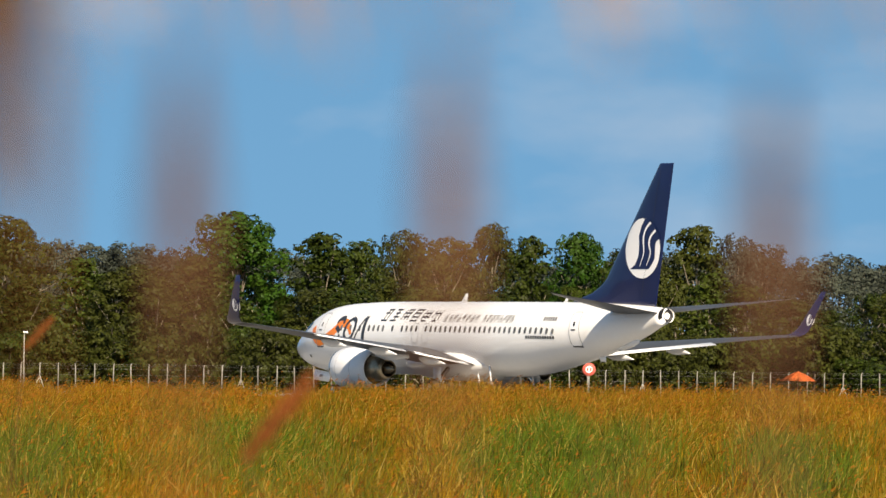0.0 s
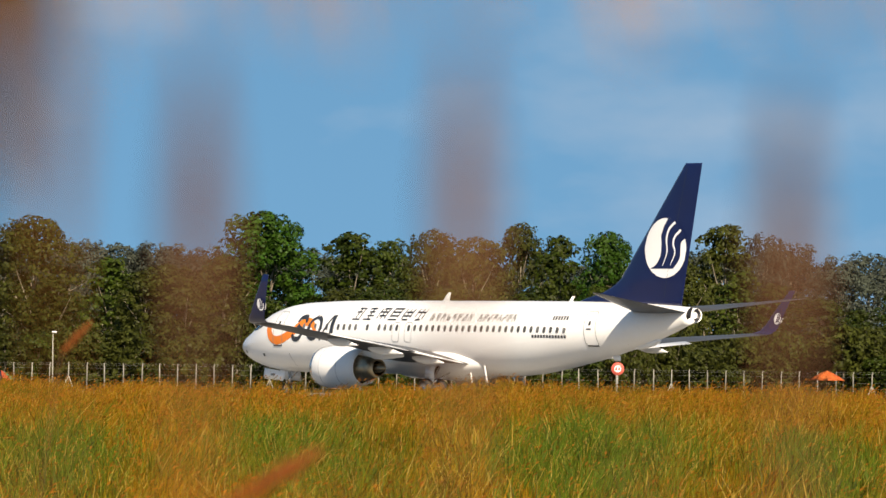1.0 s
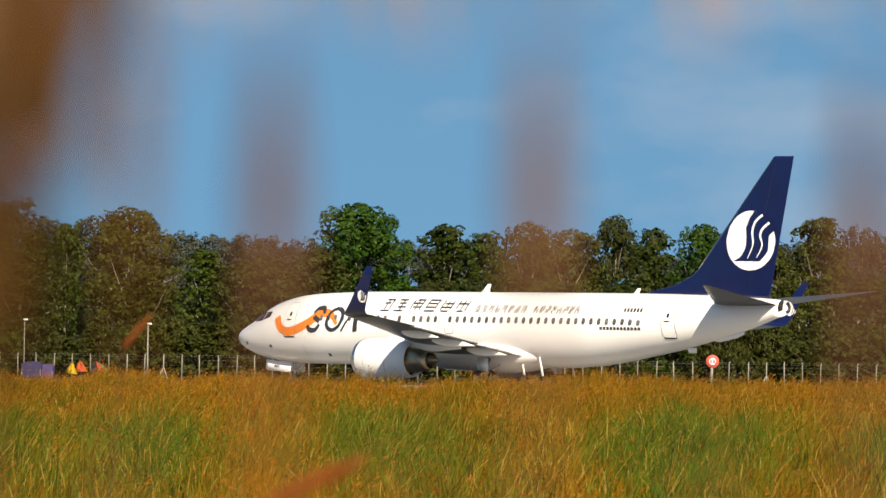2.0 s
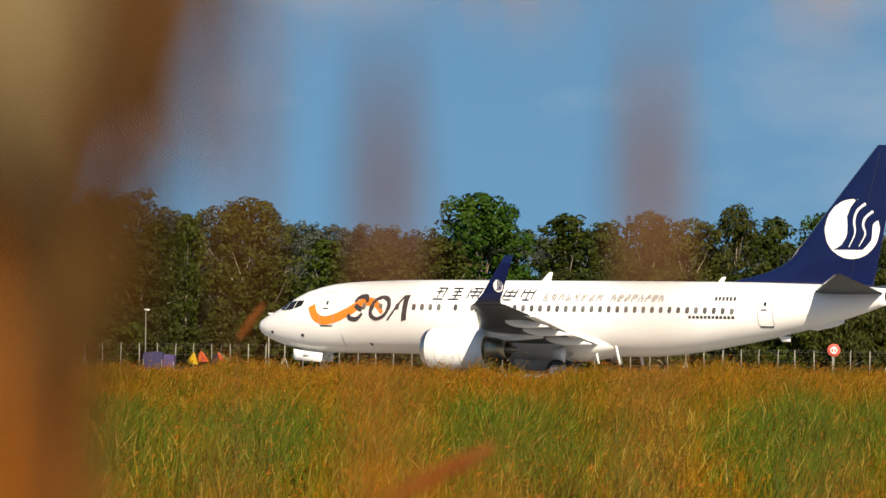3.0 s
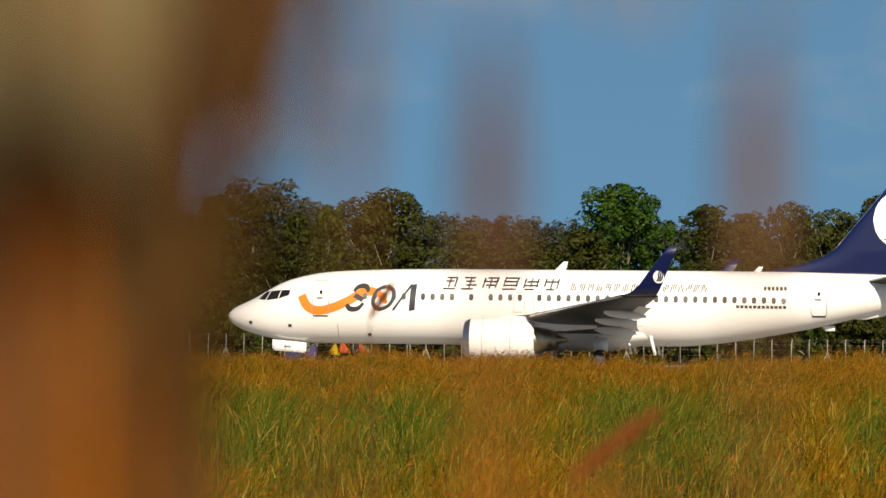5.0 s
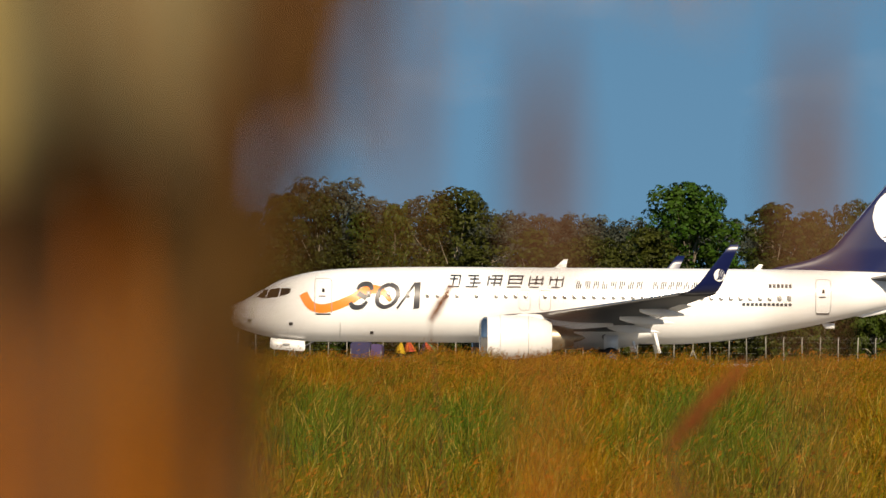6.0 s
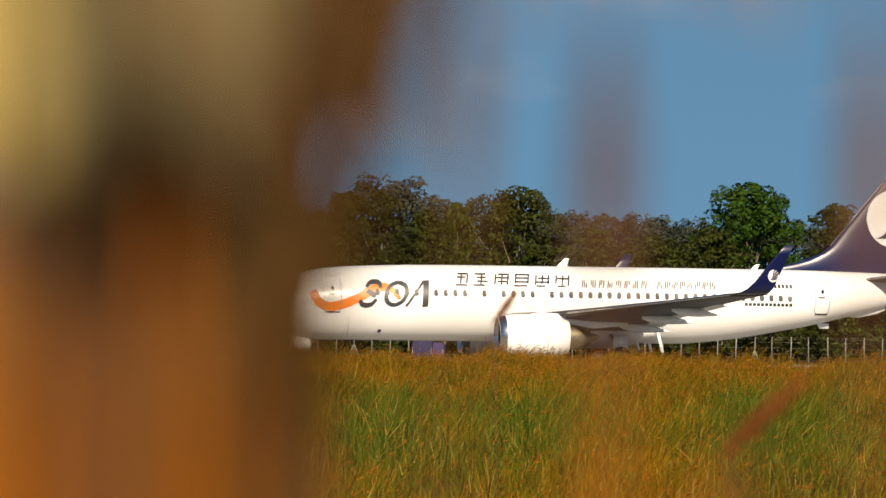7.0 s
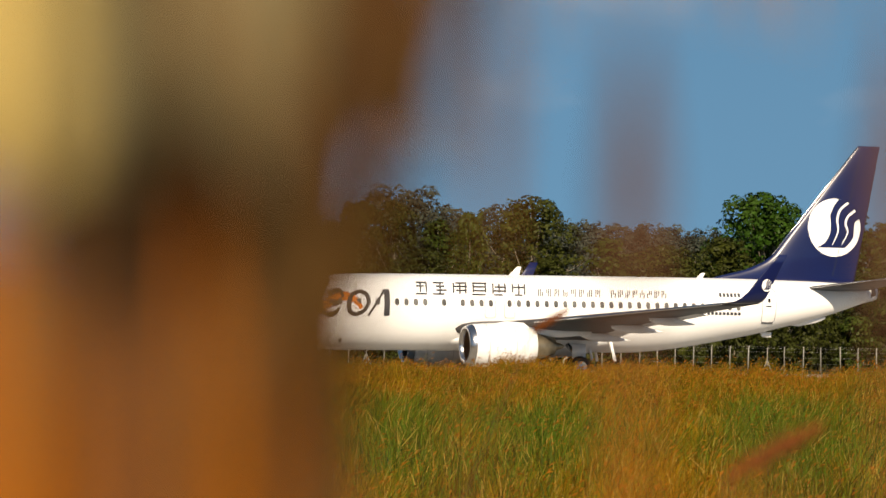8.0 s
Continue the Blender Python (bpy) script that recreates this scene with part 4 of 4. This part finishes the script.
def blades(rng, base, height, width, lean, heads, tone):
    """Bent blades of a tone each: two quads, and a drooping seed head on some."""
    n = len(base)
    turn = rng.uniform(-0.9, 0.9, n)
    side = np.stack([np.cos(turn), np.sin(turn), np.zeros(n)], 1) * width[:, None] / 2
    bend = np.stack([lean + rng.normal(scale=0.13, size=n), rng.normal(scale=0.2, size=n), np.zeros(n)], 1) * height[:, None]
    up = np.array((0, 0, 1.0)) * height[:, None]
    mid, tip = base + bend * 0.3 + up * 0.58, base + bend + up * 0.96
    v = np.stack([base - side, base + side, mid - side * 0.85, mid + side * 0.85, tip - side * 0.25, tip + side * 0.25], 1).reshape(-1, 3)
    k = np.arange(n)[:, None] * 6
    f = np.concatenate([k + np.array((0, 1, 3, 2)), k + np.array((2, 3, 5, 4))])
    idx = np.concatenate([tone, tone])
    hs = np.flatnonzero(rng.random(n) < heads)
    m = len(hs)
    droop = np.stack([rng.uniform(0.03, 0.16, m), rng.normal(scale=0.05, size=m), rng.uniform(-0.05, 0.14, m)], 1)
    t0 = tip[hs]
    wid = side[hs] / width[hs, None] * rng.uniform(0.02, 0.05, m)[:, None]
    v2 = np.stack([t0, t0 + droop * 0.45 + wid, t0 + droop * 1.1 + np.array((0, 0, -0.02)), t0 + droop * 0.45 - wid + np.array((0, 0, 0.02))], 1).reshape(-1, 3)
    f2 = len(v) + np.arange(m * 4).reshape(-1, 4)
    return np.concatenate([v, v2]), np.concatenate([f, f2]), np.concatenate([idx, np.ones(m, int)])


def build_field():
    rng = np.random.default_rng(4)
    # lush patches: bearing, distance, half-width in degrees, half-length
    lush = ((1.583, 165, 0.62, 32), (-1.177, 165, 0.9, 34), (3.822, 172, 0.5, 30), (5.2, 150, 0.5, 26), (-3.3, 160, 0.5, 30))
    for green in (False, True):
        count = 74000 if not green else 23000
        d = np.sqrt(rng.uniform(92 ** 2, 301 ** 2, count))
        yaw = rng.uniform(-4.5, 6.8, count)
        share = np.zeros(count)
        for a, r, wa, wr in lush:
            share = np.maximum(share, np.clip(1.5 - np.sqrt(((yaw - a) / wa) ** 2 + ((d - r) / wr) ** 2), 0, 1))
        if green:
            a, r, wa, wr = (np.array([q[k] for q in lush])[rng.choice(len(lush), count, p=(0.28, 0.36, 0.14, 0.11, 0.11))] for k in range(4))
            yaw, d = a + rng.normal(scale=0.6, size=count) * wa, np.clip(r + rng.normal(scale=0.65, size=count) * wr, 92, 300)
        else:
            keep = rng.random(count) > share * 0.97
            yaw, d = yaw[keep], d[keep]
        yr = np.radians(yaw)
        cx, cy = -np.sin(yr) * d, np.cos(yr) * d
        lump = np.array([noise.noise((x * 0.22, y * 0.035, 3.1)) + 0.9 * noise.noise((x * 0.8, y * 0.13, 7.7)) for x, y in zip(cx, cy)])
        stay = rng.random(len(cx)) < np.maximum(np.clip(0.52 + 1.4 * lump, 0.14, 1), np.interp(d, (240, 280), (0, 0.75)))
        cx, cy, lump, d = cx[stay], cy[stay], np.clip(lump, -0.8, 0.9)[stay], d[stay]
        fresh = np.array([noise.noise((x * 0.13, y * 0.03, 11.3)) + 0.6 * noise.noise((x * 0.6, y * 0.1, 5.2)) for x, y in zip(cx, cy)])
        per = 7
        n = len(cx) * per
        base = np.stack([np.repeat(cx, per) + rng.normal(scale=0.12, size=n), np.repeat(cy, per) + rng.normal(scale=0.12, size=n), np.full(n, -0.02)], 1)
        tuft_lean = np.repeat(rng.normal(scale=0.2, size=len(cx)), per)
        ht = np.repeat((0.84 + 0.62 * lump) * rng.uniform(0.7, 1.25, len(cx)), per) * rng.uniform(0.5, 1.18, n) * (1.12 if green else 1) * np.repeat(np.interp(d, (120, 250), (0.74, 1)), per)
        wd = rng.uniform(0.011, 0.032, n)
        # tones: 0 dry (or lush), 2 olive, 3 pale straw
        olive = np.clip(np.interp(d, (110, 190, 270), (0.44, 0.26, 0.04)) + 1.25 * fresh, 0.01, 0.92)
        tone = np.where(np.repeat(rng.random(len(cx)) < olive, per), 2, 0)
        if green:
            tone = np.where(rng.random(n) < 0.12, 2, 0)
        tone = np.where(rng.random(n) < 0.055, 3, tone)
        v, f, mi = blades(rng, base, ht, wd, 0.09 + tuft_lean, 0.03 if green else np.interp(np.repeat(np.hypot(cx, cy), per), (150, 280), (0.08, 0.50)), tone)
        me = strip_mesh("grass", v, f, mi)
        ob = link("green_grass" if green else "tall_grass", me, (GREEN, HEADS, OLIVE, PALE) if green else (DRY, HEADS, OLIVE, PALE))
        tagged(ob, "lush green patches of tall grass" if green else "tall golden-brown dry grass with drooping seed heads", "grass", kind="stuff")


build_field()



# ---------------------------------------------------------------- plants close to the camera
HEAD_ROWS = (
    (3.915, -0.217, 18.0, 0.118, 35, 0.0213, RUSSET, "brown drooping grass seed head on a thin stem"),
    (1.947, -1.421, 8.0, 0.134, 58, 0.0218, RUSSET, "rust-red drooping grass seed head"),
)
# seconds, sideways and upward shift, turn of each seed head in the wind
SWAYS = (
    ((0.0, 0.0703, 0.0196, 6.0), (1.0, 0.0998, 0.0065, 8.0), (2.5, -0.0393, -0.0033, 2.0), (3.5, 0.0000, 0.0000, 0.0), (4.5, -0.0409, 0.0327, 0.0), (5.0, -0.0458, 0.0360, -2.0), (6.5, -0.0720, 0.0131, -6.0), (7.0, -0.0540, 0.0098, -2.0), (8.0, 0.0638, -0.0049, 22.0)),
    ((0.0, -0.0073, 0.0582, -20.0), (1.0, 0.0204, -0.0073, 0.0), (2.5, -0.0342, -0.0262, 6.0), (3.5, 0.0065, -0.0211, 0.0), (4.5, -0.0044, -0.0138, -3.0), (5.0, -0.0036, 0.0000, -6.0), (6.5, -0.0015, 0.0451, -18.0), (7.0, 0.0073, 0.0327, -12.0), (8.0, 0.0480, 0.0036, 2.0)),
)
def blade(parent, foot, top, width, material, name="leaf_blade", sag=0.03, tip=0.25, head=0.0):
    """One long grass blade from its foot to its tip, folded along the midrib; head: length of a broad plume at its top, over a thinner stem."""
    foot, top = Vector(foot), Vector(top)
    bm = bmesh.new()
    rows = []
    reach = (top - foot).length
    for k in np.linspace(0, 1, 14) if not head else np.concatenate([np.linspace(0, 1 - 1.5 * head / reach, 5), np.linspace(1 - 1.3 * head / reach, 1, 16)]):
        p = foot.lerp(top, float(k)) + Vector((0, -sag * math.sin(HALF_TURN * k), 0))
        w = width * (0.55 + 0.45 * min(1, k * 6)) * min(1, ((1 - k) / tip) ** 0.7 + 0.04) / 2
        if head:
            w *= float(np.interp((1 - k) * reach / head, (0.65, 1.2), (1.0, 0.2)))
        rows.append([bm.verts.new(p + Vector(o)) for o in ((-w, 0, 0), (0, w * 0.35, 0), (w, 0, 0), (0, w * 0.35 + 0.0006, 0))])
    for a, b in zip(rows, rows[1:]):
        for i in range(4):
            bm.faces.new((a[i], a[(i + 1) % 4], b[(i + 1) % 4], b[i]))
    return part(name, bm, material, parent)


def sight(yaw, elev, dist):
    """Place at a bearing, elevation and distance from the camera's stand."""
    return Vector((-math.sin(radians(yaw)) * dist, math.cos(radians(yaw)) * dist, EYE + math.tan(radians(elev)) * dist))


def build_stalks():
    # single tall blades: bearing, elevation of the tip, distance, width
    for yaw, elev, dist, width, material in STALKS:
        top = sight(yaw, elev, dist)
        foot = Vector((top.x + 0.006, top.y + 0.04, ground_height(top.x, top.y)))
        plant_ = thing("grass_stalk", "tall dry reddish grass stalk close to the camera", "grass stalk", Matrix.Translation(foot), "grass stalks on the bank")
        blade(plant_, (0, 0, 0), top - foot, width, material, tip=0.03, head=0.072)
        rng = random.Random(int(yaw * 1000))
        for k in range(7):
            spread = rng.uniform(-0.045, 0.045)
            low = sight(yaw, rng.uniform(-1.6, -0.45), dist) - foot
            blade(plant_, (spread * 0.6, rng.uniform(-0.02, 0.02), 0), (low.x + spread, low.y + rng.uniform(-0.1, 0.1), low.z), width * rng.uniform(0.4, 0.7), RUST if k % 3 else material, tip=0.08)


def build_clump():
    rng = random.Random(12)
    foot0 = sight(CLUMP[0], 0, 1.5)
    foot = Vector((foot0.x, foot0.y, ground_height(foot0.x, foot0.y)))
    clump = thing("reed_clump", "dense clump of dry brown and orange reeds beside the camera", "reeds", Matrix.Translation(foot))
    def tone(s):
        if s < 0.42:
            return rng.choice((RUST, RUST, RUST, TAN))
        if s < 0.50:
            return rng.choice((RUST, TAN, TAN))
        return rng.choice((UMBER, TAN, TAN, STRAW)) if s < 0.8 else rng.choice((UMBER, TAN, TAN, GOLD))

    for k in range(96):
        share = rng.random() ** 0.9
        top = sight(CLUMP[0] + (CLUMP[1] - CLUMP[0]) * share, rng.uniform(-0.2, 1.3) if share < 0.5 else rng.uniform(-1.6, 1.7) if share < 0.85 else rng.uniform(-2.0, 0.3), rng.uniform(1.12, 1.2)) - foot
        blade(clump, (top.x * 0.9, top.y * 0.9, 0), top, rng.uniform(0.006, 0.011), rng.choice((RUST, RUST, GOLD) if share < 0.48 else (TAN, UMBER, UMBER, STRAW, RUST)), tip=0.03)
    for k in range(190):
        share = rng.random() ** 0.85
        yaw = CLUMP[0] + (CLUMP[1] - CLUMP[0]) * share
        dist = rng.uniform(1.58, 1.85) if share > 0.55 else rng.uniform(1.28, 1.4) if share > 0.36 else rng.uniform(1.1, 1.18)
        top = sight(yaw, rng.uniform(1.6, 6) if share > 0.55 else rng.uniform(0.5, 1.3), dist) - foot
        blade(clump, (rng.uniform(-0.03, 0.03) + top.x * 0.85, top.y * 0.9, 0), top, rng.uniform(0.006, 0.012), tone(share), tip=0.12)
    for k in range(9):
        low = sight(CLUMP[1] - rng.uniform(0.0, 1.5), rng.uniform(1.2, 2.2), rng.uniform(1.3, 1.5)) - foot
        blade(clump, low + Vector((-0.045, 0, -0.10)), low + Vector((rng.uniform(0.0, 0.03), 0, rng.uniform(0.08, 0.16))), rng.uniform(0.005, 0.008), rng.choice((TAN, UMBER)), tip=0.3)
    for k in range(30):
        share = rng.uniform(0.5, 0.98)
        mid = sight(CLUMP[0] + (CLUMP[1] - CLUMP[0]) * share, rng.uniform(-2.6, 2.4), rng.uniform(1.3, 1.45)) - foot
        half = Vector((rng.uniform(-0.03, 0.03), 0, rng.uniform(0.04, 0.10)))
        blade(clump, mid - half, mid + half, rng.uniform(0.005, 0.010), rng.choice((tone(share), UMBER, TAN)) if mid.z + foot.z > EYE else rng.choice((TAN, STRAW, UMBER)), tip=0.3)
    # thinning leaves that hang over the clump's open side
    for k in range(20):
        yaw = CLUMP[1] + 0.5 - 1.7 * rng.random() ** 1.4
        low = sight(yaw, rng.uniform(0.7, 1.9), rng.uniform(1.3, 1.5)) - foot
        blade(clump, low, low + Vector((rng.uniform(-0.05, 0.0), 0, rng.uniform(0.12, 0.25))), rng.uniform(0.004, 0.008), rng.choice((GOLD, TAN, STRAW)), tip=0.4)
    # long leaves that arch over the view and droop into its top
    for yaw, elev, width in ARCHES:
        end = sight(yaw, elev, 1.85) - foot
        start = sight(CLUMP[1] + 2.5, 13.0, 1.95) - foot
        crest = (start + end) / 2 + Vector((0, 0, 0.22 + 0.4 * abs(end.x - start.x)))
        bm = bmesh.new()
        rows = []
        for k in np.linspace(0, 1, 16):
            k = float(k)
            p = start * (1 - k) ** 2 + crest * (2 * k * (1 - k)) + end * k * k
            w = width * min(1, 0.3 + 4 * k) * min(1, (1 - k) * 5 + 0.05) / 2
            rows.append([bm.verts.new(p + Vector(o)) for o in ((-w * 0.6, 0, -w), (0, 0.001, 0), (w * 0.6, 0, w), (0, 0.002, 0))])
        for p, q in zip(rows, rows[1:]):
            for n in range(4):
                bm.faces.new((p[n], p[(n + 1) % 4], q[(n + 1) % 4], q[n]))
        part("leaf_blade", bm, GOLD, clump)
    for k in range(34):
        share = rng.uniform(0.0, 0.50)
        low = sight(CLUMP[0] + (CLUMP[1] - CLUMP[0]) * share, rng.uniform(0.75, 1.6), rng.uniform(1.19, 1.22)) - foot
        blade(clump, low, low + Vector((rng.uniform(-0.03, 0.03), 0, rng.uniform(0.1, 0.3))), rng.uniform(0.010, 0.016), CREAM, tip=0.3)
    for k in range(34):
        share = 0.47 + 0.45 * rng.random() ** 1.2
        low = sight(CLUMP[0] + (CLUMP[1] - CLUMP[0]) * share, rng.uniform(0.95, 1.9), rng.uniform(1.23, 1.26)) - foot
        blade(clump, low, low + Vector((rng.uniform(-0.03, 0.03), 0, rng.uniform(0.12, 0.3))), rng.uniform(0.007, 0.013), SAGE if share < 0.75 or k % 2 else GOLD, tip=0.3)


def build_head(yaw, elev, dist, length, tilt, width, material, label):
    """A grass seed head of many small spikelets on a thin stem."""
    at = sight(yaw, elev, dist)
    foot = Vector((at.x, at.y, ground_height(at.x, at.y)))
    stalk = thing("seed_head", label, "grass", Matrix.Translation(foot), "seed heads before the camera")
    rng = random.Random(int(dist * 100))
    d = Vector((math.sin(radians(tilt)), 0, math.cos(radians(tilt))))
    rel = at - foot
    start = rel - d * length / 2
    part("stem", tube([(0, 0, -0.2), start * 0.7 + Vector((start.x * 0.2, 0, 0)), start, rel], [0.0022, 0.002, 0.0018, 0.001], 6), STRAW, stalk)
    bm = bmesh.new()
    for k in range(150):
        f = rng.random()
        r = width / 2 * math.sin(HALF_TURN * (0.1 + 0.88 * f)) ** 0.7
        a = rng.uniform(0, 2 * HALF_TURN)
        c = start + d * length * f + Vector((d.z * math.cos(a), math.sin(a), -d.x * math.cos(a))) * r * rng.uniform(0.3, 1)
        e = (d + (c - start - d * length * f) * 12).normalized()
        tube([c, c + e * length * 0.05, c + e * length * 0.11], [0.001, length * 0.028, 0.0004], 5, bm=bm)
    tagged(part("seed_plume", bm, material, stalk), kind="stuff")
    return stalk, foot


STALKS = (
    (2.416, 2.582, 1.6, 0.0135, STRAW),
    (-0.031, 2.665, 1.6, 0.0135, STRAW),
    (-3.025, 2.339, 1.6, 0.0135, STRAW),
    (-5.550, 2.527, 1.6, 0.0135, STRAW),
    (3.717, 3.243, 1.6, 0.0090, TAN),
)
ARCHES = (
    (3.770, 2.357, 0.0198), (3.301, 2.051, 0.0165), (4.394, 1.881, 0.0215), (1.375, 2.500, 0.0360), (0.958, 2.400, 0.0315),
    (-1.541, 2.430, 0.0360), (-1.906, 2.540, 0.0315), (-0.344, 2.620, 0.0300), (-3.468, 2.600, 0.0315), (2.364, 2.640, 0.0315),
    (-2.700, 2.660, 0.0300), (-4.200, 2.540, 0.0330), (0.400, 2.700, 0.0300), (1.850, 2.600, 0.0300), (2.900, 2.500, 0.0330),
)
CLUMP = (10.069, 5.08)  # bearings of its two sides
build_stalks()
build_clump()
SWAYING = []
for yaw, elev, dist, length, tilt, width, material, label in HEAD_ROWS:
    SWAYING.append(build_head(yaw, elev, dist, length, tilt, width, material, label))



# ---------------------------------------------------------------- what moves
def motions():
    walk(airliner, [(t, pose(x, y, 0.03, 0, 0, th) @ pose(0, 0, 0, -0.6)) for t, x, y, th in PLANE_ROWS])
    ts = np.arange(0, 8.01, 0.2)
    px, py = (np.interp(ts, [r[0] for r in PLANE_ROWS], [r[k] for r in PLANE_ROWS]) for k in (1, 2))
    run = np.concatenate([[0], np.cumsum(np.hypot(np.diff(px), np.diff(py)))])
    for wheel, centre, r in airliner_wheels:
        walk(wheel, [(float(t), Matrix.Translation(centre) @ Matrix.Rotation(-d / r, 4, "Y")) for t, d in zip(ts, run)])
    for (head, foot), rows in zip(SWAYING, SWAYS):
        walk(head, [(t, pose(foot.x + dx, foot.y, foot.z + dz) @ Matrix.Translation((0, 0, EYE - foot.z)) @ pose(0, 0, 0, 0, turn) @ Matrix.Translation((0, 0, foot.z - EYE))) for t, dx, dz, turn in rows])


motions()
